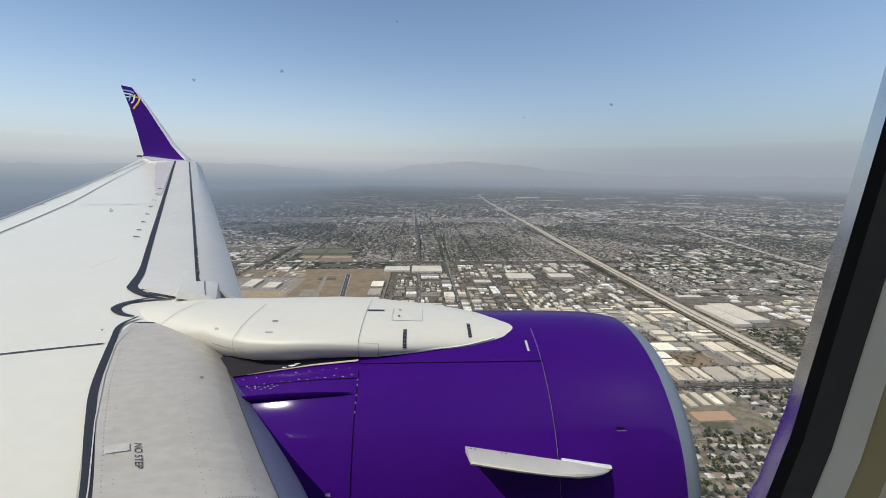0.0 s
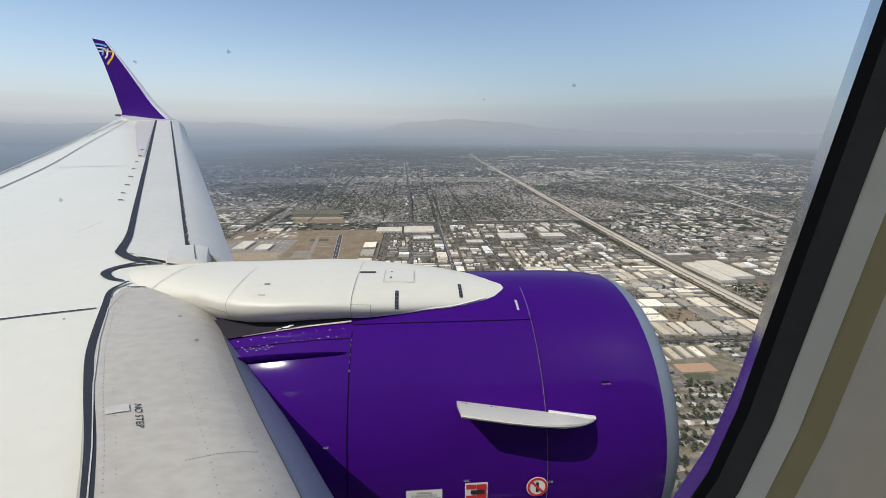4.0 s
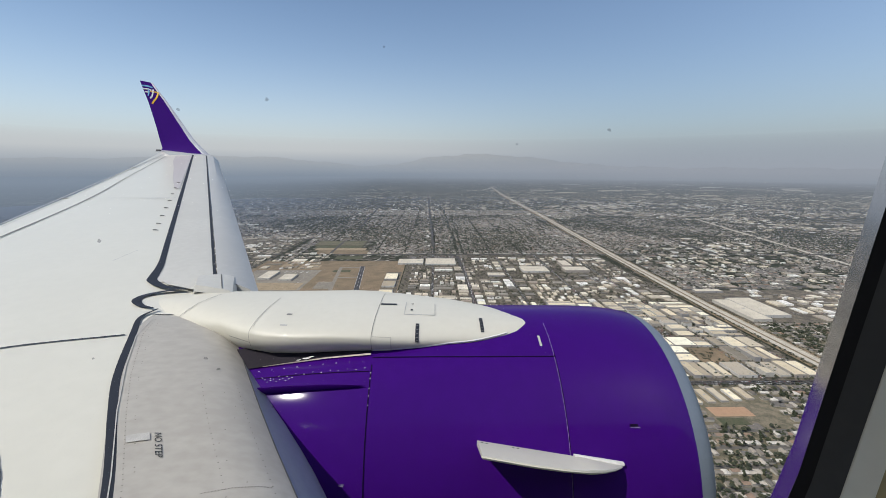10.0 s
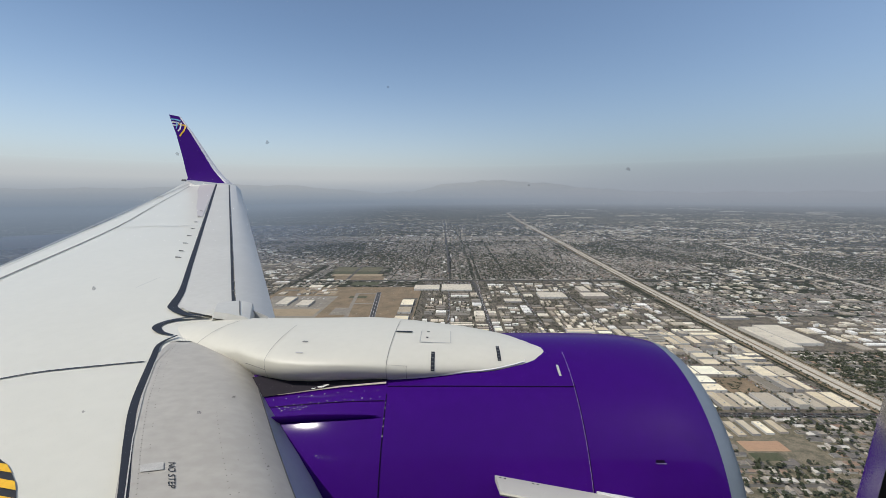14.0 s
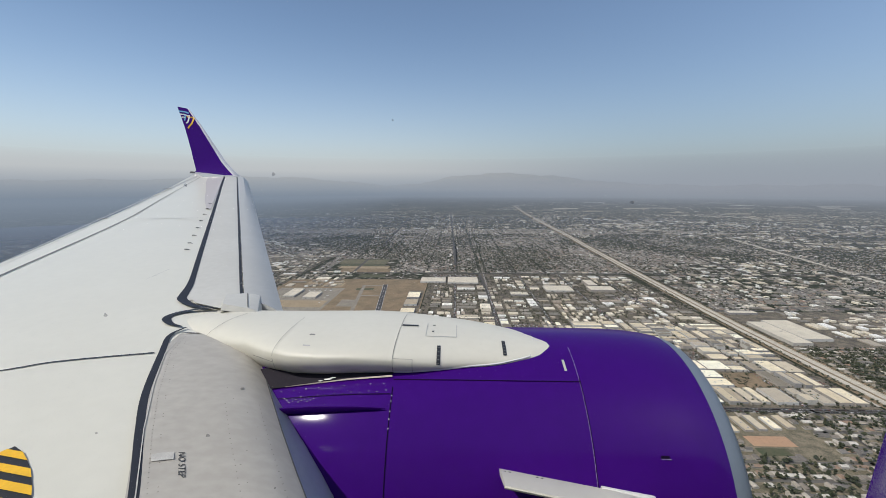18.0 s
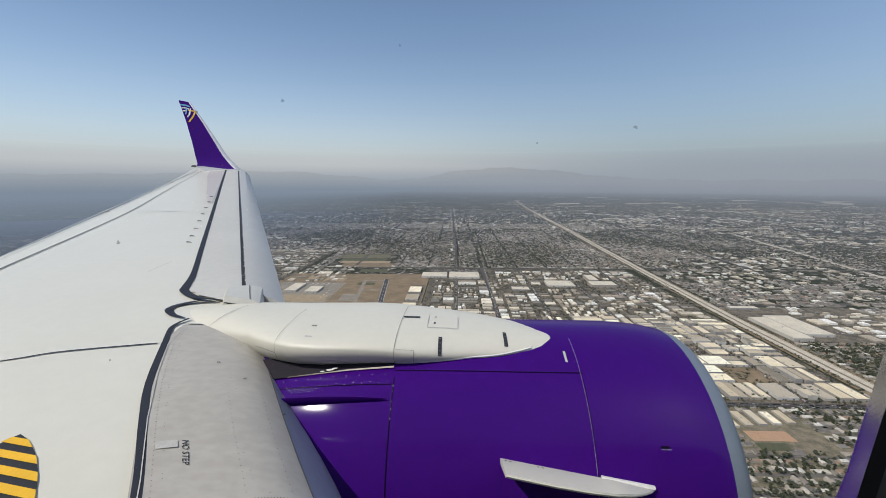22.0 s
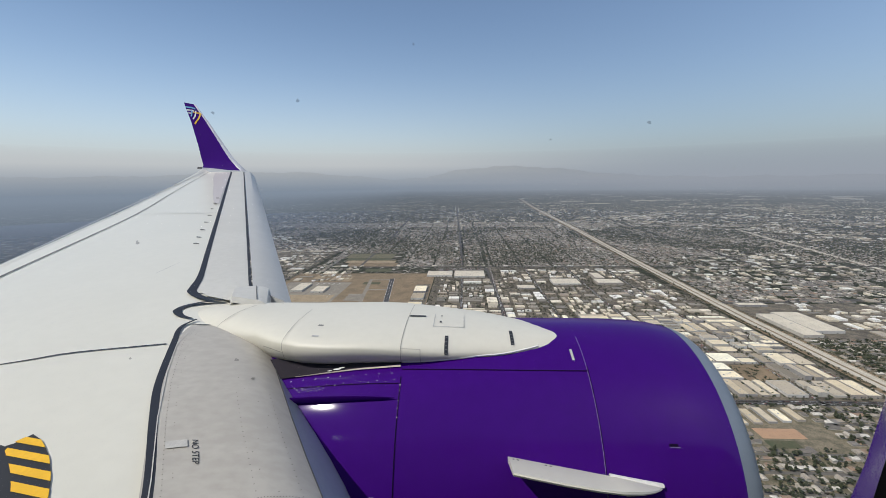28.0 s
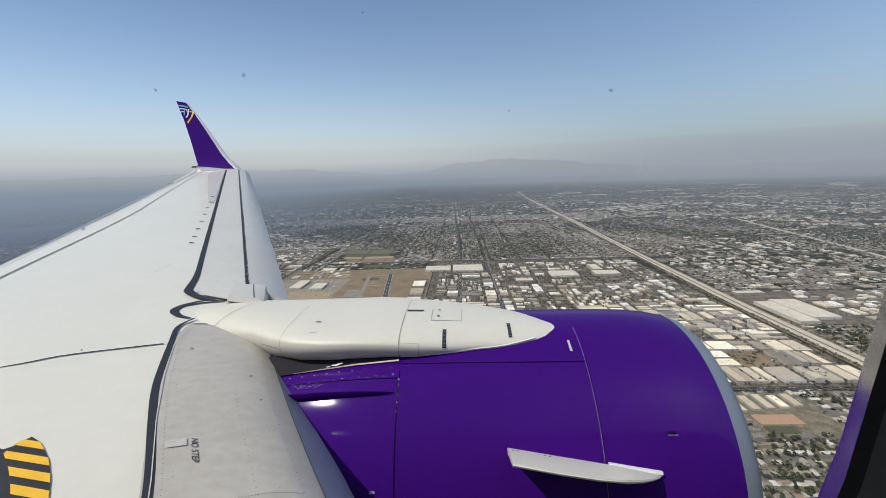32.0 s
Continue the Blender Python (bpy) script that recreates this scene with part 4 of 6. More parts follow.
XS = [-2.45, -2.3, -2.1, -1.9, -1.7, -1.5, -1.3, -1.1, -0.9, -0.7, -0.5, -0.3, -0.1, 0.1, 0.25, 0.4, 0.5, 0.58, 0.65, 0.71, 0.745, 0.775]
pylon = loft("pylon", [[pylon_point(x, a) for a in range(-50, 231, 10)] for x in XS], M_PYLON, airliner, "white pylon fairing joining engine and wing", sharp=80)


def pylon_patch(name, x0, x1, a0, a1, material, label="", up=0.003):
    nx, na = max(1, int(abs(x1 - x0) / 0.06)), max(1, int(abs(a1 - a0) / 5))
    rows = []
    for i in range(nx + 1):
        row = []
        for j in range(na + 1):
            x, a = x0 + (x1 - x0) * i / nx, a0 + (a1 - a0) * j / na
            p = pylon_point(x, a)
            row.append((p[0], p[1] - up * math.cos(radians(a)), p[2] + up * math.sin(radians(a))))
        rows.append(row)
    return loft(name, rows, material, pylon, label)


pylon_patch("panel_joint", -0.408, -0.405, -45, 120, M_JOINT)
pylon_patch("panel_joint", -1.2125, -1.2095, -40, 100, M_JOINT)
pylon_patch("panel_joint", -0.404, -0.28, 13.4, 14, M_JOINT)
pylon_patch("panel_joint", -0.283, -0.28, -40, 14, M_JOINT)
pylon_patch("panel_joint", -1.42, -1.21, -9, -8.4, M_JOINT)
seam = []
for k in range(13):
    u = k / 12
    p, q = pylon_point(-2.02 + 0.30 * u ** 0.8, -5 + 100 * u), pylon_point(-2.0245 + 0.30 * u ** 0.8, -5 + 100 * u)
    seam.append([(p[0], p[1] - 0.003, p[2] + 0.004), (q[0], q[1] - 0.003, q[2] + 0.004)])
loft("panel_joint", seam, M_JOINT, pylon)
for k, (x, a0, a1) in enumerate(((-0.115, 4, 44), (0.33, 30, 64))):
    pylon_patch("vent_slot", x - 0.012, x + 0.012, a0, a1, M_SEAL, "dark louvred vent slot", 0.004)
    for i in range(5):
        a = a0 + (a1 - a0) * (i + 0.5) / 5
        pylon_patch("louvre", x - 0.008, x + 0.008, a - 0.8, a + 0.8, M_LINE, "", 0.006)
pylon_patch("vent_slot", -0.40, -0.28, 83, 86, M_SEAL, "dark louvred vent slot", 0.004)
pylon_patch("access_door", -0.215, 0.005, 62, 62.8, M_FAINT)
pylon_patch("access_door", -0.215, -0.211, 62, 90, M_FAINT)
pylon_patch("access_door", 0.001, 0.005, 62, 90, M_FAINT)
pylon_patch("drain_hole", -0.172, -0.158, 71, 74, M_SEAL)
pylon_patch("drain_hole", -0.172, -0.155, 86, 87.5, M_SEAL)
pylon_patch("scuff", -1.02, -0.97, 36, 39, M_FAINT)
# metal heel between pylon and cowling; dark slot above paints the pylon's underside shade
loft("slot", [[on_cowl(x, 20, 0.02), on_cowl(x, d, 0.012)] for x, d in ((-2.1, 33.5), (-1.5, 31.6), (-1.12, 30.9), (-0.9, 30.1), (-0.6, 29.0), (-0.41, 28.2))], M_UNDERSHADE, pylon, "dark slot with the pylon's underside shade painted in")
loft("heel_strip", [[on_cowl(x, d - w, 0.016), on_cowl(x, d, 0.012)] for x, d, w in ((-1.12, 31.0, 0.1), (-1.0, 30.8, 0.25), (-0.7, 30.0, 0.45), (-0.41, 29.2, 0.6))], M_HEEL, pylon, "bright metal heel strip")
# pale bead where the pylon meets the cowling
bead = []
for k in range(17):
    x = -0.40 + 0.96 * k / 16
    low = min(range(-50, 91), key=lambda q: abs(math.hypot(pylon_point(x, q)[1] - EY, pylon_point(x, q)[2] - EZ) - cowl_r(x) - 0.004))
    p, q = pylon_point(x, low), pylon_point(x, low + 3)
    bead.append([(p[0], p[1] - 0.006, p[2] + 0.002), (p[0], p[1] - 0.008, p[2] + 0.008), (q[0], q[1] - 0.004, q[2] + 0.006)])
loft("edge_bead", bead, M_DECAL, pylon, "pale bead along the foot of the pylon")
# white blobs painted for glints and scuffing under the pylon, and a stain on its flank
for x, d, q in ((-0.83, 29.6, 0.028), (-0.80, 29.1, 0.02), (-0.88, 30.0, 0.016)):
    mesh("sealant_smear", [on_cowl(x + q * (1 + 0.4 * math.sin(5 * k)) * math.cos(k), d + 14 * q * math.sin(k), 0.022) for k in (i * math.pi / 4 for i in range(8))], [tuple(range(8))], M_DECAL, pylon, "white blob painted for a glint and scuff")
pylon_patch("stain", -1.03, -0.99, 60, 63, M_JOINT, "small grey stain")
# slat end fairing beside the pylon
loft("slat_end_fairing", [[(x0, 3.86, z0 - 0.05), (x0, 3.85, z0), lerp((x0, 3.85, z0), (x1, 3.42, z1), 0.5)[:2] + ((z0 + z1) / 2 + 0.012,), (x1, 3.42, z1), (x1, 3.40, z1 - 0.05)]
                              for x0, z0, x1, z1 in ((-2.20, -0.915, -1.995, -0.905), (-2.184, -0.893, -1.979, -0.875), (-2.08, -0.885, -1.88, -0.888), (-1.981, -0.881, -1.767, -0.909), (-1.91, -0.888, -1.72, -0.918), (-1.86, -0.905, -1.68, -0.94), (-1.83, -0.96, -1.66, -0.99))],
     M_FIXED, skin, "small cream fairing at the end of the slat", caps=True)
mesh("root_cover", [(x, y, wing_z(y) + 0.0065) for x, y in ((-2.50, 3.78), (-2.36, 3.645), (-2.18, 3.575), (-1.98, 3.50), (-1.95, 3.82), (-2.3, 3.86))], [(0, 1, 2, 3, 4, 5)], M_FIXED, skin)
ribbon("panel_joint", [(-1.767, 3.43, -0.907), (-1.87, 3.63, -0.884), (-1.975, 3.84, -0.880)], 0.007, M_LINE, 0.004)

# ---- cabin and window ----
CX, CZ, WX, WZ, WR = -0.0525, -0.02, 0.185, 0.214, 0.137
FUS_Y, FUS_Z, FUS_R = -1.63, -0.35, 1.74


def rounded(off, y, n=8):
    """A rounded window outline, grown by off, at depth y; its sides lean with the body's frames."""
    out = []
    r = WR + off
    for sx, sz, a0 in ((1, 1, 0), (-1, 1, 90), (-1, -1, 180), (1, -1, 270)):
        for i in range(n + 1):
            a = radians(a0 + 90 * i / n)
            x, z = sx * (WX - WR) + r * math.cos(a), sz * (WZ - WR) + r * math.sin(a)
            out.append((CX + x + 0.155 * z, y, CZ + z))
    return out


window = tagged(new("window_1"), "rounded cabin window with dark gasket and scuffed clear pane", "window", kind="structure")
pane = mesh("pane", rounded(0.0143, 0.1332), [tuple(range(36))], M_PANE, window, "clear acrylic pane with specks of dirt")
pane.visible_shadow = False
loft("pane_edge", [rounded(o, y) for o, y in ((0.0140, 0.1328), (0.0115, 0.1292), (0.0085, 0.1245), (0.0049, 0.119))], M_PANEEDGE, window, "polished bevelled pane edge", close=True)
loft("gasket", [rounded(o, y) for o, y in ((0.0051, 0.1192), (0.0022, 0.117), (0.0, 0.115), (0.0018, 0.112))], M_RUBBER, window, "black rubber gasket", close=True)
# lighter grey paints the cabin light on the gasket's inner half
loft("inner_seal", [rounded(o, y) for o, y in ((0.0017, 0.1122), (0.004, 0.1095), (0.006, 0.1065))], M_GASKETLIT, window, "gasket's inner edge painted dark grey as lit", close=True)
loft("inner_surround", [rounded(o, y) for o, y in ((0.006, 0.107), (0.0065, 0.106), (0.0088, 0.1035), (0.0105, 0.1015))], M_REVEAL, window, "pale grey plastic surround", close=True)
# olive tone paints the shade in the gap beside the surround
loft("groove", [rounded(o, y) for o, y in ((0.0105, 0.102), (0.0113, 0.101), (0.0135, 0.099), (0.0155, 0.0972))], M_OLIVE, window, "olive groove with its shade painted in", close=True)
for x, z, s in ((-0.010, 0.029, 0.0004), (-0.038, 0.017, 0.0007), (0.0445, 0.0105, 0.0008), (-0.0815, -0.017, 0.0008), (-0.058, -0.048, 0.0009), (-0.087, -0.048, 0.0006), (-0.059, 0.0145, 0.0007), (-0.0415, -0.062, 0.0005), (0.006, -0.016, 0.0004), (0.022, 0.007, 0.0004)):
    x, z, s = x * 1.316, z * 1.316, s * 0.70
    k = rng.random()
    mesh("dirt_speck", [(x + s * (1 + 0.35 * math.sin(3 * a + 9 * k)) * math.cos(a) * 1.15, 0.1327, z + s * (1 + 0.3 * math.sin(2 * a + 5 * k)) * math.sin(a)) for a in (i * math.pi / 5 for i in range(10))],
         [tuple(range(10))], M_SMUDGE, pane, "grey dirt speck")


def shell_y(z, r=FUS_R):
    return FUS_Y + math.sqrt(r * r - (z - FUS_Z) ** 2)


ow = rounded(0.0153, 0.0976)
box = []
for p in ow:
    v = Vector((p[0] - CX, p[2] - CZ))
    k = min(0.36 / max(abs(v.x), 1e-6), 0.58 / max(abs(v.y), 1e-6))
    box.append((CX + v.x * k, shell_y(CZ + v.y * k), CZ + v.y * k))


def between(f):
    out = []
    for a, b in zip(ow, box):
        x, y, z = lerp(a, b, f)
        out.append((x, shell_y(z), z))
    return out


wall = loft("wall_window_side", [ow, [(x, y - 0.008, z) for x, y, z in rounded(0.02, 0.1)], between(0.3), between(0.65), box], M_PANEL, None, "taupe plastic cabin side wall", close=True)
tagged(wall, kind="structure", category="wall")

ANG_NEAR = [-38, -20, -8, 2, 21, 33]
ANG_TOP = list(range(33, 148, 6)) + [147]
ANG_FAR = [147, 158, 178, 188, 200, 218]
XS = [-5.0] + [round(0.52 * k + d, 3) for k in range(-9, 9) for d in (-0.14, 0.14)] + [4.6]


def tube(name, radius, angles, holes, material, parent, label):
    """A stretch of the round cabin shell, with window openings through it."""
    verts = [(x, FUS_Y + radius * math.cos(radians(a)), FUS_Z + radius * math.sin(radians(a))) for x in XS for a in angles]
    n = len(angles)
    faces = []
    for i in range(len(XS) - 1):
        for j in range(n - 1):
            opening = i % 2 == 1 and (angles[j], angles[j + 1]) in holes
            own_window = -0.45 < (XS[i] + XS[i + 1]) / 2 < 0.45 and -9 < angles[j] < 30 and -9 < angles[j + 1] < 34
            if not opening and not own_window:
                faces.append((i * n + j, i * n + j + 1, (i + 1) * n + j + 1, (i + 1) * n + j))
    return mesh(name, verts, faces, material, parent, label, True)


OPEN = ((2, 21), (158, 178))
tagged(tube("wall_side_lining", FUS_R, ANG_NEAR, OPEN, M_LINING, None, "pale cabin side lining with a row of windows"), kind="structure", category="wall")
tagged(tube("ceiling", FUS_R, ANG_TOP, (), M_LINING, None, "pale curved cabin ceiling"), kind="structure", category="ceiling")
tagged(tube("wall_far_side", FUS_R, ANG_FAR, OPEN, M_LINING, None, "pale cabin wall with a row of windows"), kind="structure", category="wall")
tube("fuselage", FUS_R + 0.1, ANG_NEAR + ANG_TOP[1:-1] + ANG_FAR + [236, 254, 270, 286, 304, 322], OPEN, M_WHITE, airliner, "white fuselage skin with a row of windows")
# strip of outer skin round the window
loft("window_skin", [rounded(0.031, 0.144), [(x * 1.06, shell_y(z, FUS_R + 0.1), z) for x, y, z in box]], M_WHITE, airliner, "white skin round the cabin window", close=True)
fl = [(x, y, z) for z in (-1.0, -1.06) for x, y in ((-5.0, -0.02), (4.6, -0.02), (4.6, -3.24), (-5.0, -3.24))]
floor = mesh("floor", fl, [(0, 1, 2, 3), (4, 5, 6, 7), (0, 1, 5, 4), (1, 2, 6, 5), (2, 3, 7, 6), (3, 0, 4, 7)], M_CARPET, None, "pale grey carpeted cabin floor")
tagged(floor, kind="structure", category="floor")
for nm, x in (("wall_front", 4.58), ("wall_rear", -5.02)):
    rim = [(FUS_Y + 1.84 * math.cos(radians(a)), FUS_Z + 1.84 * math.sin(radians(a))) for a in range(0, 360, 10)]
    w = mesh(nm, [(x + d, y, z) for d in (0, 0.04) for y, z in rim],
             [tuple(range(36)), tuple(range(36, 72))] + [(i, (i + 1) % 36, 36 + (i + 1) % 36, 36 + i) for i in range(36)], M_LINING, None, "plain pale cabin bulkhead")
    tagged(w, kind="structure", category="wall")

for ob in [o for o in scene.objects if o.parent is None and o.type in ("MESH", "EMPTY")]:
    ob.matrix_basis = BANK @ ob.matrix_basis

# ---- the city below ----
ALT = 490.0
rs = np.random.RandomState(11)


def reach(d):
    """Past 3 km the plain is drawn in step by step towards the aircraft, so that its horizon lies within 4.8 km."""
    d = np.asarray(d, float)
    e = np.maximum(d - 3000, 0)
    return np.where(d > 3000, 3000 + 1800 * e / (e + 1800), d)


def settle(v):
    """Puts points of the flat plain (z over the ground) to their places."""
    v = np.array(v, float)
    d = np.hypot(v[..., 0], v[..., 1])
    s = (reach(d) / np.maximum(d, 1))[..., None]
    w = v.copy()
    w[..., 2] -= ALT
    return w * s


def quick(name, verts, faces, materials, index=None, parent=None):
    """A mesh from arrays; faces is a list of (m x k) index arrays."""
    me = bpy.data.meshes.new(name)
    verts = np.asarray(verts, np.float32).reshape(-1, 3)
    faces = [np.asarray(f, np.int32) for f in faces if len(f)]
    loops = np.concatenate([f.ravel() for f in faces])
    sizes = np.concatenate([np.full(len(f), f.shape[1], np.int32) for f in faces])
    me.vertices.add(len(verts))
    me.vertices.foreach_set("co", verts.ravel())
    me.loops.add(len(loops))
    me.loops.foreach_set("vertex_index", loops)
    me.polygons.add(len(sizes))
    me.polygons.foreach_set("loop_start", np.concatenate([[0], np.cumsum(sizes)[:-1]]).astype(np.int32))
    for m in materials:
        me.materials.append(m)
    if index is not None:
        me.polygons.foreach_set("material_index", np.asarray(index, np.int32))
    me.polygons.foreach_set("use_smooth", [False] * len(me.polygons))
    me.update(calc_edges=True)
    ob = new(name, me)
    ob.parent = parent
    return ob


def canal_x(y):
    return np.interp(y, [0, 967, 1088, 1242, 1416, 1646, 1941, 2258, 2716, 3403, 4602, 6139, 8977, 13592, 45000], [1000, 1000, 1001, 1002, 1004, 1006, 1024, 1036, 1060, 1095, 1169, 1228, 1373, 1712, 5670])


def noise2(x, y, s, seed=0.0):
    """Cheap smooth waves for zoning."""
    return (np.sin(x / s * 1.3 + 1.7 * np.sin(y / s * 0.9 + seed)) + np.sin(y / s * 1.1 + 2.1 * np.sin(x / s * 0.7 + seed * 2)) + np.sin((x + y) / s * 0.6 + seed)) / 3


def zone(x, y):
    """0 none, 1 houses, 2 works and warehouses."""
    x, y = np.asarray(x, float), np.asarray(y, float)
    z = np.ones(np.broadcast(x, y).shape, int)
    c = canal_x(y)
    right = x > c
    bx, by = np.floor(x / 120), np.floor((y - 1700) / 96)
    chance = np.sin(bx * 12.9898 + by * 78.233) * 43758.5453
    chance = chance - np.floor(chance)
    z[(noise2(x, y, 430, 3.0) + 0.9 * chance > 0.76) & right & (y > 1680)] = 2
    z[(noise2(x, y, 700, 1.0) + 0.8 * chance > 1.02) & ~right & (y > 3100)] = 2
    z[(x > -150) & ~right & (y > 915) & (y < 2420)] = 2
    z[(x > -1900) & (x < -560) & (y > 1850) & (y < 2480)] = 2
    z[(x > -1900) & (x < -870) & (y >= 2480) & (y < 3000)] = 2
    z[right & (x < 1560) & (y > 1285) & (y < 1680)] = 2
    z[(x > 552) & (x < 712) & (y > 730) & (y < 882)] = 0
    z[(x > -900) & (x < -150) & (y > 500) & (y < 2250)] = 0
    z[(x > -800) & (x < -395) & (y > 2440) & (y < 2910)] = 0
    z[np.abs(x - c) < 48] = 0
    z[(np.abs(x - np.interp(y, [1950, 2243, 2809, 3563, 4300], [2190, 2236, 2365, 2532, 2700])) < 22) & (y > 1950) & (y < 4300)] = 0
    z[np.abs(x - 150 + 0.012 * (y - 1600)) < 14] = 0
    z[(np.abs(y - 903) < 12) | (np.abs(y - 2432) < 12) | (np.abs(y - 1690) < 14)] = 0
    return z


# ground sheet
rad = np.concatenate([np.linspace(60, 3000, 60), 3000 * 1.035 ** np.arange(1, 98)])
ang = np.radians(np.linspace(-180, 180, 241)[:-1])
R, A = np.meshgrid(rad, ang, indexing="ij")
gv = settle(np.stack([R * np.sin(A), R * np.cos(A), np.zeros_like(R)], -1))
i, j = np.meshgrid(np.arange(len(rad) - 1), np.arange(len(ang)), indexing="ij")
k = (j + 1) % len(ang)
n = len(ang)
gf = np.stack([i * n + j, i * n + k, (i + 1) * n + k, (i + 1) * n + j], -1).reshape(-1, 4)[:, ::-1]
fan = np.stack([np.full(n, len(rad) * n), np.arange(n), (np.arange(n) + 1) % n], -1)[:, ::-1]
ground = quick("ground", np.concatenate([gv.reshape(-1, 3), [(0, 0, -ALT)]]), [gf, fan], [M_GROUND])
flat = np.concatenate([np.stack([R * np.sin(A), R * np.cos(A), np.zeros_like(R)], -1).reshape(-1, 3), [(0, 0, 0)]]) / 1000
ground.data.attributes.new("plain", "FLOAT_VECTOR", "POINT").data.foreach_set("vector", flat.astype(np.float32).ravel())
tagged(ground, "dry suburban plain under smog", "ground", kind="structure")


def sheet(name, outline, up, material, label, category="ground", steps=1, kind="structure", parent=None):
    """A flat slab on the plain, from its corner points, cut into strips along the first and last sides."""
    o = np.array(outline, float)
    m = len(o) // 2
    left, right = o[:m], o[m:][::-1]
    t = np.linspace(0, m - 1, (m - 1) * steps + 1)
    L = np.stack([np.interp(t, np.arange(m), left[:, q]) for q in (0, 1)], -1)
    Rr = np.stack([np.interp(t, np.arange(m), right[:, q]) for q in (0, 1)], -1)
    pts = np.stack([L, Rr], 1)
    top = np.concatenate([pts, np.full((*pts.shape[:2], 1), up)], -1)
    top[..., 2] += np.maximum(np.hypot(top[..., 0], top[..., 1]) - 2600, 0) * 0.0022
    low = top.copy()
    low[..., 2] = -0.5
    v = settle(np.concatenate([top.reshape(-1, 3), low.reshape(-1, 3)]))
    r = np.arange(len(t) - 1) * 2
    h = len(t) * 2
    f = [np.stack([r, r + 2, r + 3, r + 1], -1)[:, ::-1], np.stack([r, r + h, r + 2 + h, r + 2], -1)[:, ::-1], np.stack([r + 1, r + 3, r + 3 + h, r + 1 + h], -1)[:, ::-1]]
    e = np.array([[0, 1, 1 + h, h], [h - 2, 2 * h - 2, 2 * h - 1, h - 1]])
    ob = quick(name, v, f + [e], [material], parent=parent)
    return tagged(ob, label, category, kind=kind)


def strip(name, line, width, up, material, label, category="road", steps=8):
    p = np.array(line, float)
    d = np.gradient(p, axis=0)
    nrm = np.stack([d[:, 1], -d[:, 0]], -1) / np.linalg.norm(d, axis=1)[:, None]
    return sheet(name, np.concatenate([p - nrm * width / 2, (p + nrm * width / 2)[::-1]]), up, material, label, category, steps)


def rect(x0, x1, y0, y1):
    return [(x0, y0), (x0, y1), (x1, y1), (x1, y0)]


sheet("pavement", rect(-150, 955, 915, 2420), 0.15, M_ASPHALT, "worn asphalt yards between warehouses", "pavement", 6)
sheet("pavement", rect(-1900, -905, 1850, 3000), 0.15, M_ASPHALT, "worn asphalt yards between warehouses", "pavement", 6)
sheet("pavement", rect(1046, 1560, 1285, 1680), 0.15, M_ASPHALT, "worn asphalt yards between warehouses", "pavement", 2)
sheet("yards", rect(300, 1700, 470, 893), 0.06, M_YARD, "dry gardens and yards between houses", "ground", 4)
sheet("yards", rect(1000, 1750, 915, 1365), 0.06, M_YARD, "dry gardens and yards between houses", "ground", 4)
# canal: banks, bed and water thread
ys = np.array([500, 700, 900, 1180, 1460, 1900, 2400, 2900, 3400, 4500, 6000, 8500, 12000])
cl = np.stack([canal_x(ys), ys], -1)
strip("canal_banks", cl, 74, 0.25, M_DIRT, "dusty service roads along the canal", "canal", 4)
strip("canal_bed", cl, 42, 0.6, M_CONCRETE, "pale concrete flood canal", "canal", 4)
strip("canal_channel", cl, 7, 0.9, M_DIRT, "damp strip in the canal bed", "canal", 4)
for side in (-1, 1):
    strip("canal_wall", cl + np.array([side * 22.0, 0]), 2.2, 2.2, M_CONCRETE, "low concrete canal wall", "wall", 4)
strip("canal_bed", [(2700, 4300), (2532, 3563), (2365, 2809), (2236, 2243), (2190, 1950)], 26, 0.6, M_CONCRETE, "pale concrete side channel", "canal", 6)
# roads
for line, w in (([(160, 915), (152, 1450), (128, 2390), (96, 2425)], 22), ([(-4, 2445), (-10, 2600), (-208, 11822), (-300, 16000)], 16), ([(-2500, 903), (600, 905), (2600, 897)], 20), ([(-2600, 2432), (200, 2432), (4000, 2440)], 20),
                ([(1000, 1690), (1600, 1740), (3600, 1800)], 26), ([(578, 912), (580, 1690), (585, 2432)], 10), ([(-900, 3120), (1100, 3120), (4000, 3160)], 18), ([(-620, 2432), (-640, 3500), (-900, 9000)], 16),
                ([(1600, 600), (1640, 1690), (1900, 6000)], 16), ([(349, 915), (351, 2420)], 9), ([(788, 500), (791, 905), (793, 2420)], 9), ([(-8, 915), (-12, 2420)], 9)):
    strip("road", line, w, 0.32, M_ROAD, "grey asphalt city street", "road", 6)
# airfield
sheet("airfield_ground", rect(-905, -155, 500, 2250), 0.18, M_DIRT, "brown dry grass of the airfield", "ground", 6)
run = [(-215.0, 620.0), (-389 + 18.0, 2123.0)]
u = np.array(run[1]) - np.array(run[0])
u /= np.linalg.norm(u)
s = np.array([u[1], -u[0]])
strip("runway", run, 23, 0.45, M_RUNWAY, "dark asphalt runway", "runway", 4)
for side in (-1, 1):
    strip("runway_edge_line", np.array(run) + s * side * 10.6, 1.1, 0.52, M_MARK, "white runway edge line", "marking", 4)
for a in np.arange(100, 1440, 60):
    p = np.array(run[0]) + u * a
    strip("runway_dash", [p, p + u * 34], 1.0, 0.52, M_MARK, "white runway centre dash", "marking", 1)
strip("taxiway", np.array(run) - s * 108, 17, 0.4, M_TAXI, "pale worn taxiway", "taxiway", 4)
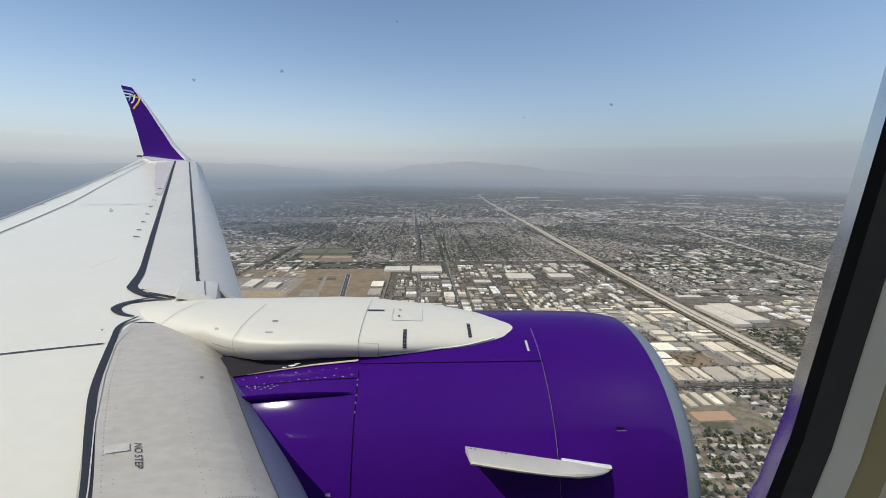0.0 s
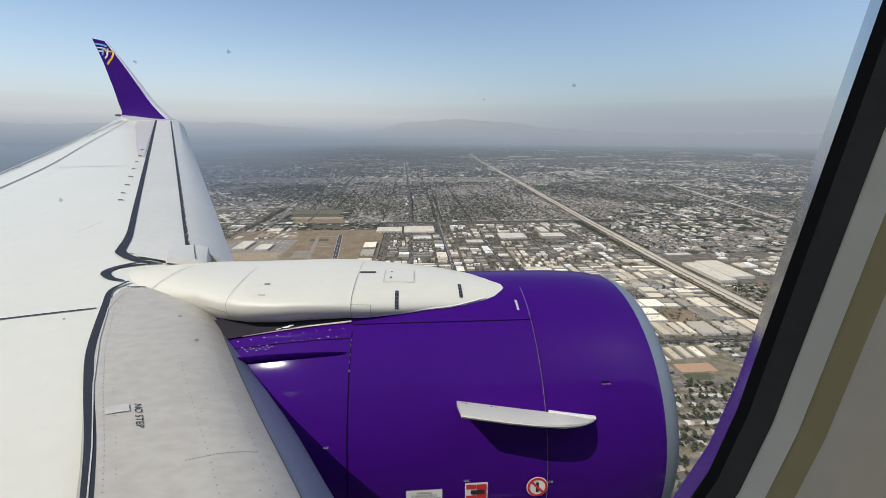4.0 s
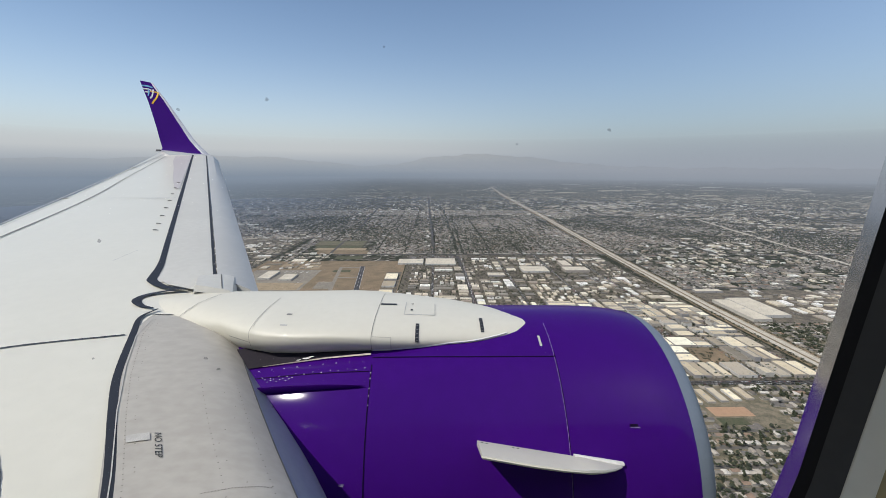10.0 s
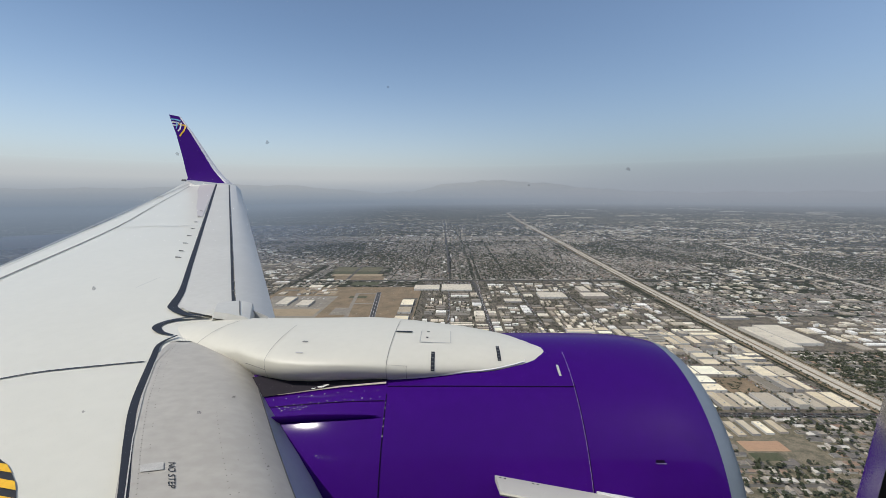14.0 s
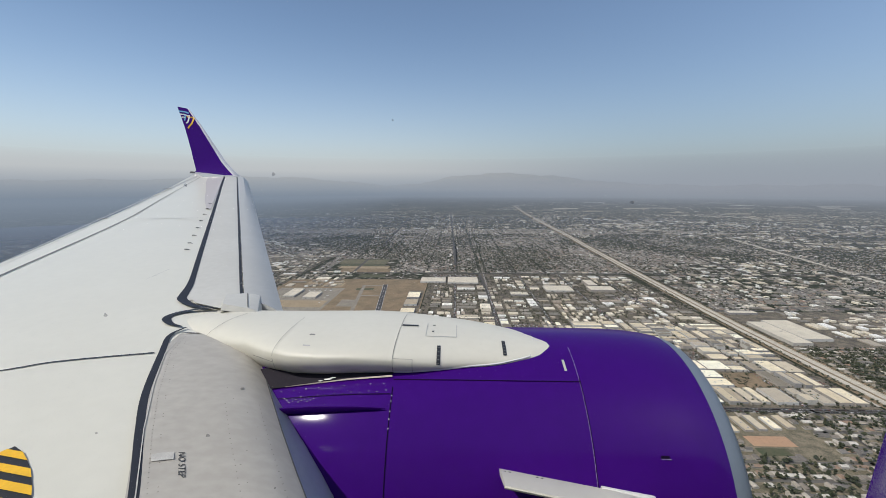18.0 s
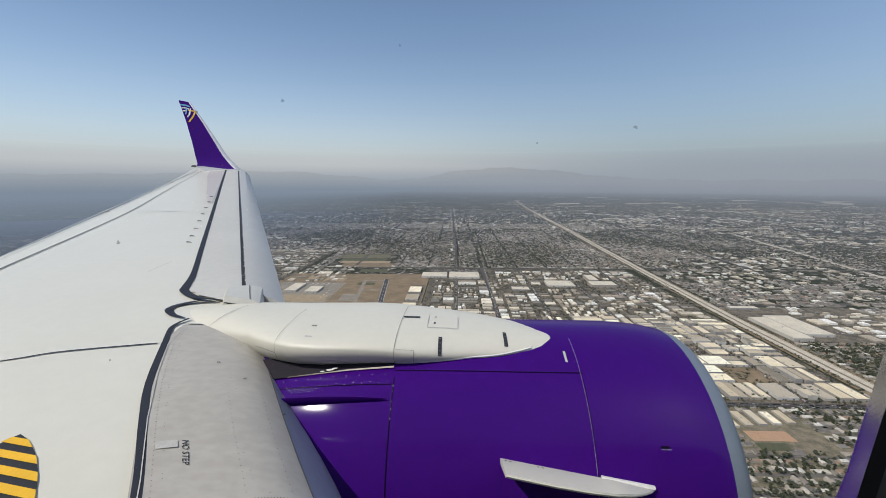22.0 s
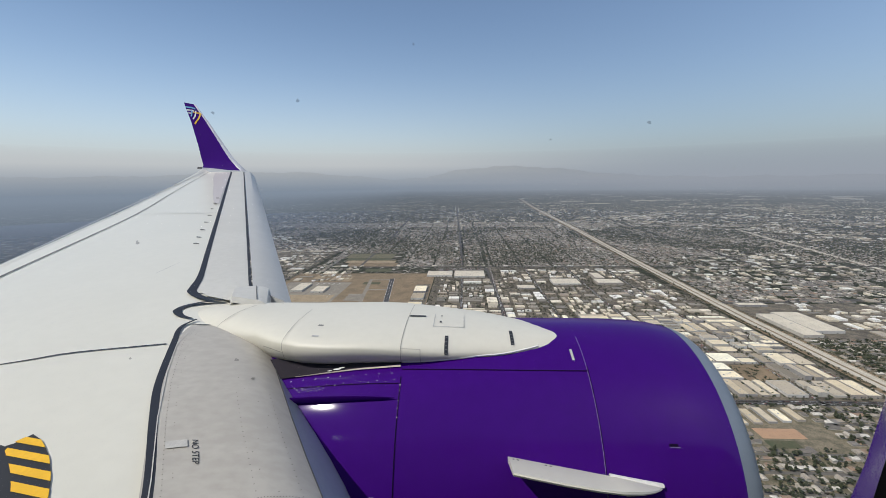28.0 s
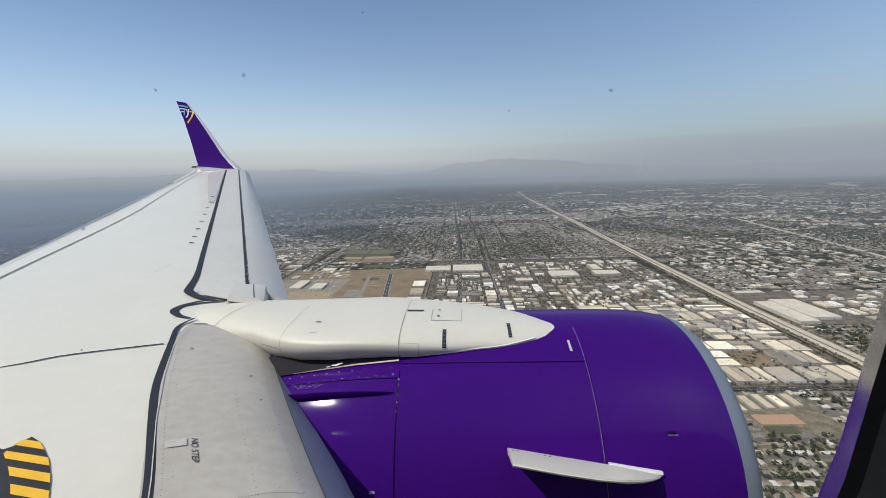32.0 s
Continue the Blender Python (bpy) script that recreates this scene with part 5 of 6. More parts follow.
for a in (500, 980, 1290, 1490):
    p = np.array(run[0]) + u * a
    strip("taxiway", [p - s * 118, p + s * 8], 15, 0.36, M_TAXI, "pale worn taxiway link", "taxiway", 1)
sheet("apron", rect(-880, -560, 1500, 2040), 0.3, M_TAXI, "pale aircraft parking apron", "pavement", 3)
sheet("bare_lot", rect(-840, -575, 1690, 1800), 0.42, M_TAN, "tan bare earth lot", "ground", 1)
sheet("apron", rect(-230, -160, 900, 2000), 0.3, M_ASPHALT, "grey hangar apron", "pavement", 3)
# worn, mown and bare patches of the airfield
pr = random.Random(8)
for k in range(16):
    x, y = pr.uniform(-880, -480), pr.uniform(1180, 2150)
    w, d = pr.uniform(40, 130), pr.uniform(30, 120)
    sheet("airfield_patch", rect(x, x + w, y, y + d), 0.22 + 0.005 * k, pr.choice((M_TAN, M_GRASS, M_TAXI, M_ASPHALT, M_TAN)), "worn patch of dry ground on the airfield", "ground", 1)
# farm fields
sheet("field", rect(-715, -405, 2446, 2560), 0.2, M_DIRT, "brown ploughed field", "field", 2)
sheet("field", rect(-745, -430, 2564, 2640), 0.2, M_TAN, "tan fallow strip", "field", 2)
sheet("field", rect(-765, -470, 2644, 2725), 0.2, M_GRASS, "green irrigated field", "field", 2)
sheet("field", rect(-790, -470, 2730, 2900), 0.2, M_DULLGREEN, "dull green field", "field", 2)
sheet("field", rect(-560, -410, 2300, 2380), 0.35, M_GRASS, "green sports turf", "field", 2)
# school yard
sheet("school_court", rect(572, 655, 768, 802), 0.3, M_COURT, "orange clay school court", "court", 1)
sheet("lawn", rect(568, 625, 738, 762), 0.3, M_GRASS, "school lawn", "lawn", 1)
sheet("vacant_lot", rect(700, 800, 1010, 1100), 0.4, M_DIRT, "brown vacant lot", "ground", 1)
sheet("vacant_lot", rect(1050, 1120, 1190, 1278), 0.3, M_GRASS, "scrubby vacant lot", "ground", 1)
sheet("park", rect(1500, 1720, 2280, 2350), 0.2, M_GRASS, "irrigated park lawn", "park", 2)


# ---- buildings ----
def flat_box(x0, x1, y0, y1, h):
    return [(x, y, z) for z in (-0.3, h) for x, y in ((x0, y0), (x1, y0), (x1, y1), (x0, y1))]


BOX_WALLS = [(0, 1, 5, 4), (1, 2, 6, 5), (2, 3, 7, 6), (3, 0, 4, 7)]
unit_me = bpy.data.meshes.new("roof_unit")
unit_me.from_pydata([(x, y, z) for z in (-0.05, 1.6) for x, y in ((-1.5, -1.1), (1.5, -1.1), (1.5, 1.1), (-1.5, 1.1))] + [(x, y, 2.0) for x, y in ((-0.8, -0.7), (0.8, -0.7), (0.8, 0.7), (-0.8, 0.7))],
                    [], BOX_WALLS + [(4, 5, 9, 8), (5, 6, 10, 9), (6, 7, 11, 10), (7, 4, 8, 11), (8, 9, 10, 11)])
unit_me.materials.append(M_UNIT)
unit_me.shade_flat()
sky_me = bpy.data.meshes.new("skylight")
sky_me.from_pydata([(x, y, z) for z, k in ((-0.05, 1), (0.35, 0.8)) for x, y in ((-1.2 * k, -2.6 * k), (1.2 * k, -2.6 * k), (1.2 * k, 2.6 * k), (-1.2 * k, 2.6 * k))], [], BOX_WALLS + [(4, 5, 6, 7)])
sky_me.materials.append(M_MARK)
sky_me.shade_flat()
strip_me = bpy.data.meshes.new("dock_door")
strip_me.from_pydata([(x, y, z) for y in (-0.12, 0.02) for x, z in ((-1.8, 0), (1.8, 0), (1.8, 4), (-1.8, 4))], [], [(0, 1, 2, 3), (0, 4, 5, 1), (1, 5, 6, 2), (2, 6, 7, 3), (3, 7, 4, 0)])
strip_me.materials.append(M_LINE)
strip_me.shade_flat()


def warehouse(x0, x1, y0, y1, h, rng, roofing=None):
    """A flat-roofed works building with a parapet, roof units, skylights and dock doors."""
    cx, cy = (x0 + x1) / 2, (y0 + y1) / 2
    w = tagged(new("warehouse"), WAREHOUSE_LABELS[rng.randrange(3)], "warehouse", "industrial estate")
    w.location = (cx, cy, -ALT)
    a, b = (x1 - x0) / 2, (y1 - y0) / 2
    t = 0.5
    v = flat_box(-a, a, -b, b, h) + [(x, y, h) for x, y in ((-a + t, -b + t), (a - t, -b + t), (a - t, b - t), (-a + t, b - t))]
    v += [(p[0], p[1], h - 0.7) for p in v[8:12]]
    f = BOX_WALLS + [(4, 5, 9, 8), (5, 6, 10, 9), (6, 7, 11, 10), (7, 4, 8, 11), (8, 9, 13, 12), (9, 10, 14, 13), (10, 11, 15, 14), (11, 8, 12, 15)]
    me = bpy.data.meshes.new("wall")
    me.from_pydata(v, [], f)
    link("wall", me, M_WWALL, w)
    ridge = rng.random() < 0.3 and min(a, b) < 22
    zr = h - 0.65
    if ridge:
        rv = [(-a + t, -b + t, zr), (a - t, -b + t, zr), (a - t, b - t, zr), (-a + t, b - t, zr)]
        rv += [(0, -b + t, zr + 1.6), (0, b - t, zr + 1.6)] if a < b else [(-a + t, 0, zr + 1.6), (a - t, 0, zr + 1.6)]
        rf = [(0, 4, 5, 3), (4, 1, 2, 5), (0, 1, 4), (2, 3, 5)] if a < b else [(0, 1, 5, 4), (4, 5, 2, 3), (0, 4, 3), (1, 2, 5)]
    else:
        rv, rf = [(-a + t, -b + t, zr), (a - t, -b + t, zr), (a - t, b - t, zr + 0.2), (-a + t, b - t, zr + 0.2)], [(0, 1, 2, 3)]
    me = bpy.data.meshes.new("roof")
    me.from_pydata(rv, [], rf)
    link("roof", me, roofing or M_WROOF, w)
    if not ridge:
        for _ in range(rng.randint(0, 3) if a * b > 150 else 0):
            o = new("roof_unit", unit_me)
            o.parent, o.location = w, (rng.uniform(-a * 0.8, a * 0.8), rng.uniform(-b * 0.8, b * 0.8), zr + 0.1)
        if a * b > 500 and rng.random() < 0.45:
            for q in range(4):
                o = new("skylight", sky_me)
                o.parent, o.location = w, (-a * 0.7 + a * 1.4 * q / 3, rng.choice((-0.3, 0.3)) * b, zr + 0.1)
    if a > 14:
        for q in range(2):
            o = new("dock_door", strip_me)
            o.parent, o.location = w, (-a * 0.5 + a * q, -b, 0)
    return w


WAREHOUSE_LABELS = ("flat-roofed pale warehouse beside asphalt yards", "low industrial building with weathered flat roof", "cream-walled works building with parapet roof")
wr = random.Random(21)
far_boxes, lots, built = [], [], []


def plot(x0, x1, y0, y1, near):
    """Fills an industrial plot with one large building or a few small ones, and parking."""
    near = near and len(built) < 262
    lx, ly = x1 - x0, y1 - y0
    kind = wr.random()
    if kind < 0.06 and near:
        lots.append((x0, x1, y0, y1))
        return
    nx = max(1, round(lx / wr.choice((22, 32, 45, 60, 80) if near else (20, 26, 34, 46, 64))))
    ny = max(1, round(ly / wr.choice((24, 34, 48, 70) if near else (20, 26, 36, 48))))
    for i in range(nx):
        for j in range(ny):
            if wr.random() < (0.06 if near else 0.24):
                if near:
                    lots.append((x0 + lx * i / nx, x0 + lx * (i + 1) / nx, y0 + ly * j / ny, y0 + ly * (j + 1) / ny))
                continue
            g1, g2 = wr.uniform(0.5, 3), wr.uniform(1.0, 7) if near else wr.uniform(2.0, 13)
            b = (x0 + lx * i / nx + g1, x0 + lx * (i + 1) / nx - g2, y0 + ly * j / ny + g2, y0 + ly * (j + 1) / ny - g1)
            if b[1] - b[0] < 6 or b[3] - b[2] < 6:
                continue
            h = wr.choice((5.5, 7.0, 8.5, 10.0, 12.0) if near else (4.0, 4.5, 5.5, 7.0))
            if near:
                built.append(warehouse(*b, h, wr))
            else:
                far_boxes.append((*b, h))


def ok(x0, x1, y0, y1, want):
    q = zone(np.array([x0, x1, x0, x1, (x0 + x1) / 2]), np.array([y0, y0, y1, y1, (y0 + y1) / 2]))
    return bool((q == want).all())


# big landmarks
BIG = [(1056, 1118, 1304, 1520, 11), (1124, 1216, 1345, 1545, 10), (-195, -62, 2165, 2270, 9), (-50, 110, 2150, 2290, 8), (430, 560, 1985, 2090, 9), (655, 700, 2080, 2200, 16), (640, 760, 1990, 2070, 12), (-800, -745, 1850, 1990, 9), (250, 330, 1905, 1960, 8), (-700, -640, 1830, 1930, 9), (1070, 1180, 1640, 1672, 8)]
for b in BIG:
    warehouse(*b, wr, M_BIGROOF)


def clash(x0, x1, y0, y1):
    return any(x0 < b[1] + 3 and x1 > b[0] - 3 and y0 < b[3] + 3 and y1 > b[2] - 3 for b in BIG) or (x0 < 803 and x1 > 697 and y0 < 1103 and y1 > 1007)


for by in np.arange(925, 2400, 84.0):
    for bx in np.arange(834, -200, -106.0):
        b = (bx + 3.5, min(bx + 102.5, float(canal_x(by)) - 46), by, by + 78)
        if b[1] - b[0] < 20 or clash(*b):
            continue
        pieces = [b]
        for road_x in (150 - 0.012 * (by - 1600), 580, 350, 792, -10):
            pieces = [q for p in pieces for q in (((p[0], road_x - 7, *p[2:]), (road_x + 7, p[1], *p[2:])) if p[0] < road_x < p[1] else (p,))]
        for b in pieces:
            if b[1] - b[0] > 10 and by + 78 < 2424:
                plot(*b, True)
for bx in np.arange(1262, 1560, 95.0):
    for by in (1300, 1380, 1460, 1540, 1610):
        plot(bx, bx + 82, by, by + 64, True)
for bx in np.arange(-1900, -910, 110.0):
    for by in np.arange(1860, 3000, 90.0):
        plot(bx + 6, bx + 98, by + 4, by + 78, False)
for bx in np.arange(-880, -580, 100.0):
    for by in np.arange(2050, 2420, 84.0):
        if not clash(bx, bx + 90, by, by + 70):
            plot(bx + 4, bx + 90, by + 4, by + 70, by < 2300)
# sheds round the vacant lot
for b in ((628, 690, 1012, 1050, 7), (628, 690, 1056, 1098, 8), (628, 676, 1108, 1166, 8), (681, 742, 1108, 1166, 7), (746, 784, 1108, 1134, 6), (746, 784, 1139, 1166, 7), (801, 829, 1012, 1098, 7), (801, 829, 1108, 1166, 6)):
    warehouse(*b, wr)
# hangars by the runway
for k in range(9):
    warehouse(-228 + 2 * (k % 2), -172, 900 + 118 * k, 900 + 118 * k + 60 + 20 * (k % 3), 8, wr)
# school wings
for k in range(5):
    warehouse(556 + 31 * k, 573 + 31 * k, 812 + 4 * k, 876 - 6 * (k % 2), 4.5, wr)
# works further out, within the view
for bx in np.arange(-6000, 9000, 120.0):
    for by in np.arange(1700, 8200, 96.0):
        d = math.hypot(bx, by)
        if by < abs(bx) * 0.62 or (d > 4200 and wr.random() < 0.35):
            continue
        if (bx < 1000 and by < 2480 and bx > -1950) or (bx < 1560 and by < 1700) or clash(bx, bx + 110, by, by + 84):
            continue
        if ok(bx + 8, bx + 104, by + 4, by + 80, 2):
            plot(bx + 8, bx + 104, by + 4, by + 80, False)
# scattered pale roofs towards the horizon, and shops along the long roads
for _ in range(520):
    cy = 4300 * (5.0 ** rs.rand())
    cx = rs.uniform(-1.2, 1.3) * cy
    if rs.rand() > 0.35 + 0.5 * np.clip(cx / cy + 0.4, 0, 1):
        continue
    for _ in range(rs.randint(3, 22)):
        w, d = np.exp(rs.normal(3.1, 0.55, 2))
        bx, by = cx + rs.normal(0, 190), cy + rs.normal(0, 130)
        far_boxes.append((bx, bx + w * (1 + cy / 16000), by, by + d, rs.choice([4, 5, 7, 9])))
for _ in range(34):
    by = rs.uniform(7500, 17000)
    bx = by * rs.uniform(0.2, 0.9)
    far_boxes.append((bx, bx + rs.uniform(150, 700), by, by + rs.uniform(80, 260), 10))
for _ in range(12000):
    by = 4500 * (2.1 ** rs.rand())
    bx = rs.uniform(-1.2, 1.3) * by
    far_boxes.append((bx, bx + rs.uniform(7, 15), by, by + rs.uniform(7, 13), rs.choice([3, 4, 5])))
for by in np.arange(2600, 9000, 46.0):
    for side in (-34, 22):
        if rs.rand() < 0.55:
            x0 = float(np.interp(by, [2600, 11822, 21675], [-10, -208, -420])) + side
            far_boxes.append((x0, x0 + 14, by, by + rs.uniform(14, 40), 5))
for bx in np.arange(-2500, 3800, 42.0):
    for y0, side in ((3120, 14), (3120, -34), (2432, 16), (1745, 20), (897, 15)):
        if rs.rand() < 0.5 and zone(np.array([bx + 10]), np.array([y0 + side + 8]))[0] == 1 and y0 > 0.6 * abs(bx):
            far_boxes.append((bx, bx + rs.uniform(14, 32), y0 + side, y0 + side + 18, 5))
fb = np.array(far_boxes)
N8 = np.array([(0, 2, 0), (1, 2, 0), (1, 3, 0), (0, 3, 0), (0, 2, 1), (1, 2, 1), (1, 3, 1), (0, 3, 1)])
bv = np.stack([fb[:, N8[:, 0]], fb[:, N8[:, 1]], np.where(N8[:, 2] == 1, fb[:, 4:5], -0.5)], -1)
bv = settle(bv)
faces5 = np.array([(0, 1, 5, 4), (1, 2, 6, 5), (2, 3, 7, 6), (3, 0, 4, 7), (4, 5, 6, 7)])
ff = (np.arange(len(fb))[:, None, None] * 8 + faces5).reshape(-1, 4)
o = quick("far_buildings", bv, [ff], [M_FROOF])
tagged(o, "pale flat-roofed buildings spread over the plain", "buildings", kind="stuff")


# ---- houses ----
def gable(w, d, h, r, hip):
    """Walls and roof of a bungalow w by d: eaves stand out a little."""
    a, b, e = w / 2, d / 2, 0.5
    walls = [(x, y, z) for z in (-0.3, h) for x, y in ((-a, -b), (a, -b), (a, b), (-a, b))] + [(-a * 0.98, 0, h + r * 0.96), (a * 0.98, 0, h + r * 0.96)]
    wf = BOX_WALLS + ([] if hip else [(4, 8, 7), (5, 6, 9)])
    k = a * 0.45 if hip else a + e
    roof = [(-a - e, -b - e, h - 0.2), (a + e, -b - e, h - 0.2), (a + e, b + e, h - 0.2), (-a - e, b + e, h - 0.2), (-k, 0, h + r), (k, 0, h + r)]
    rf = [(0, 1, 5, 4), (2, 3, 4, 5), (3, 0, 4), (1, 2, 5)]
    return walls, wf, roof, rf


houses = []
for v, (w, d, h, r, hip) in enumerate(((14, 9, 2.8, 2.0, False), (12, 10, 2.8, 2.2, True), (16, 8, 3.0, 1.6, False), (11, 11, 2.8, 2.4, True), (13, 8, 5.2, 1.8, False))):
    hs = tagged(new("house"), ("low gabled bungalow with shingle roof among trees", "hip-roofed bungalow with stucco walls on a small lot", "long low ranch house with shallow gable", "square hip-roofed house among street trees", "two-storey gabled house with pale walls")[v], "house", "suburban houses")
    wv, wf, rv, rf = gable(w, d, h, r, hip)
    me = bpy.data.meshes.new("wall")
    me.from_pydata(wv, [], wf)
    link("wall", me, M_HWALL, hs)
    me = bpy.data.meshes.new("roof")
    me.from_pydata(rv, [], rf)
    link("roof", me, M_HROOF, hs)
    houses.append(hs)

# streets and lots: blocks of two rows of houses back to back
hx, hy, ha = [], [], []
BX, BY, LOT = 176.0, 50.0, 13.4
for by in np.arange(470, 5200, BY):
    for bx in np.arange(-3000 if by > 2400 else 250, 5600, BX):
        if by < abs(bx) * 0.66 or math.hypot(bx, by) > 5600:
            continue
        far = math.hypot(bx, by) > 3400
        for row, face in ((5, 0), (BY - 21, 180)):
            lots_x = np.arange(bx + 16, bx + BX - 8, LOT)
            keep = rs.rand(len(lots_x)) < (0.5 if far else 0.9)
            lots_x = lots_x[keep]
            hx += list(lots_x + rs.uniform(-1.5, 1.5, len(lots_x)))
            hy += list(by + row + 6 + rs.uniform(-2.5, 2.5, len(lots_x)))
            ha += list(face + rs.choice([0, 0, 90], len(lots_x)) + rs.uniform(-2, 2, len(lots_x)))
hx, hy, ha = map(np.array, (hx, hy, ha))
m = zone(hx, hy) == 1
hx, hy, ha = hx[m], hy[m], ha[m]
near = (hy < 760) & (hx > 330) & (hx < 760)
idx = np.flatnonzero(near)[:300]
first = set()
for q in idx:
    v = rs.randint(5)
    p = pose(hx[q], hy[q], -ALT, 0, 0, ha[q])
    if v not in first:
        houses[v].matrix_basis = p
        first.add(v)
    else:
        copy_thing(houses[v], p)
rest = np.ones(len(hx), bool)
rest[idx] = False
hx, hy, ha = hx[rest], hy[rest], np.radians(ha[rest])


def many(templates, x, y, a, sx, sz, pick, name, mats, label, category):
    """Joins scattered copies of small templates (vertices, faces, material index) into one mesh."""
    V, F3, F4, M3, M4, base = [], [], [], [], [], 0
    for t, (tv, tf, tm) in enumerate(templates):
        k = np.flatnonzero(pick == t)
        if not len(k):
            continue
        tv = np.array(tv, float)
        c, s = np.cos(a[k])[:, None], np.sin(a[k])[:, None]
        px, py = tv[None, :, 0] * sx[k, None], tv[None, :, 1] * sx[k, None]
        V.append(settle(np.stack([x[k, None] + px * c - py * s, y[k, None] + px * s + py * c, tv[None, :, 2] * sz[k, None] + 0 * px], -1)).reshape(-1, 3))
        off = base + np.arange(len(k)) * len(tv)
        for size, F, M in ((3, F3, M3), (4, F4, M4)):
            sel = [i for i, f in enumerate(tf) if len(f) == size]
            if sel:
                F.append((off[:, None, None] + np.array([tf[i] for i in sel])).reshape(-1, size))
                M.append(np.tile([tm[i] for i in sel], len(k)))
        base += len(k) * len(tv)
    F = ([np.concatenate(F3)] if F3 else []) + ([np.concatenate(F4)] if F4 else [])
    o = quick(name, np.concatenate(V), F, mats, np.concatenate(M3 + M4))
    return tagged(o, label, category, kind="stuff")


tpl = []
for w, d, h, r, hip in ((14, 9, 2.8, 2.0, False), (12, 10, 2.8, 2.2, True), (16, 8, 3.0, 1.6, False)):
    wv, wf, rv, rf = gable(w, d, h, r, hip)
    tpl.append((wv + rv, wf + [tuple(i + len(wv) for i in f) for f in rf], [1] * len(wf) + [0] * len(rf)))
one = np.ones(len(hx))
many(tpl, hx, hy, ha, one * rs.uniform(1.0, 1.35, len(hx)), one, rs.randint(0, 3, len(hx)), "houses", [M_HROOFS, M_HWALL], "rows of low suburban houses", "houses")
# residential streets
sv = []
for by in np.arange(470, 4200, BY):
    x = np.arange(-2400 if by > 2400 else 250, 4600, 47.5)
    x = x[(by > abs(x) * 0.66)]
    k = zone(x + 24, np.full(len(x), by + 2.0)) == 1
    for q in x[k]:
        sv.append((q, q + 47.5, by - 4, by + 4))
for bx in np.arange(-2420, 4600, BX):
    for by in np.arange(470, 4200, 38.0):
        if by > abs(bx) * 0.66 and zone(np.array([bx + 1.0]), np.array([by + 19.0]))[0] == 1:
            sv.append((bx - 4, bx + 4, by, by + 38))
sv = np.array(sv)
q4 = settle(np.stack([sv[:, [0, 1, 1, 0]], sv[:, [2, 2, 3, 3]], np.full((len(sv), 4), 0.22)], -1))
o = quick("streets", q4, [np.arange(len(sv) * 4).reshape(-1, 4)], [M_STREET])
tagged(o, "grid of narrow residential streets", "road", kind="structure")


# ---- trees ----
def crown_template(rng, blobs, spread_r):
    """An uneven crown of small ragged clumps: vertices and faces."""
    v, f = [], []
    for _ in range(blobs):
        a, r = rng.uniform(0, 6.28), spread_r * rng.random() ** 0.6
        c = (r * math.cos(a), r * math.sin(a), rng.uniform(2.2, 6.4) - 0.25 * r)
        s = rng.uniform(1.1, 2.3)
        k = len(v)
        for dx, dy, dz in ((1, 0, 0), (0, 1, 0), (-1, 0, 0), (0, -1, 0), (0, 0, 0.9), (0, 0, -0.8)):
            v.append((c[0] + s * dx * rng.uniform(0.6, 1.4) + rng.uniform(-0.4, 0.4), c[1] + s * dy * rng.uniform(0.6, 1.4) + rng.uniform(-0.4, 0.4), c[2] + s * dz * rng.uniform(0.7, 1.3)))
        f += [(k, k + 1, k + 4), (k + 1, k + 2, k + 4), (k + 2, k + 3, k + 4), (k + 3, k, k + 4), (k + 1, k, k + 5), (k + 2, k + 1, k + 5), (k + 3, k + 2, k + 5), (k, k + 3, k + 5)]
    return v, f


tr = random.Random(5)
trees = []
for v in range(5):
    t = tagged(new("tree"), ("broad leafy street tree with dusty crown", "dense dark round-crowned garden tree", "tall narrow evergreen beside houses", "small olive-green yard tree", "wide spreading shade tree in a yard")[v], "tree", "street trees")
    cv, cf = crown_template(tr, (16, 18, 12, 10, 20)[v], (3.2, 3.0, 1.6, 2.2, 4.2)[v])
    tall = (1.0, 1.0, 1.7, 0.75, 1.05)[v]
    me = bpy.data.meshes.new("crown")
    me.from_pydata([(x, y, z * tall) for x, y, z in cv], [], cf)
    link("crown", me, M_LEAF, t)
    tv, tf = [], []
    for z, r in ((-0.3, 0.38), (1.5, 0.26), (3.4, 0.15)):
        tv += [(r * math.cos(a * 1.047), r * math.sin(a * 1.047), z * tall) for a in range(6)]
    tf = [(6 * i + j, 6 * i + (j + 1) % 6, 6 * i + 6 + (j + 1) % 6, 6 * i + 6 + j) for i in range(2) for j in range(6)]
    me = bpy.data.meshes.new("trunk")
    me.from_pydata(tv, [], tf)
    link("trunk", me, M_BARK, t)
    trees.append(t)
# along streets and yards
def scatter(n, x0, x1, y0, y1):
    return rs.uniform(x0, x1, n), rs.uniform(y0, y1, n)


px, py = scatter(420, 340, 900, 500, 900)
k = zone(px, py) == 1
first = set()
for q in np.flatnonzero(k):
    v = rs.randint(5)
    p = pose(px[q], py[q], -ALT, 0, 0, rs.uniform(0, 360))
    if v not in first:
        trees[v].matrix_basis = p
        first.add(v)
    else:
        copy_thing(trees[v], p)
cx_, cy_, cs_ = [], [], []


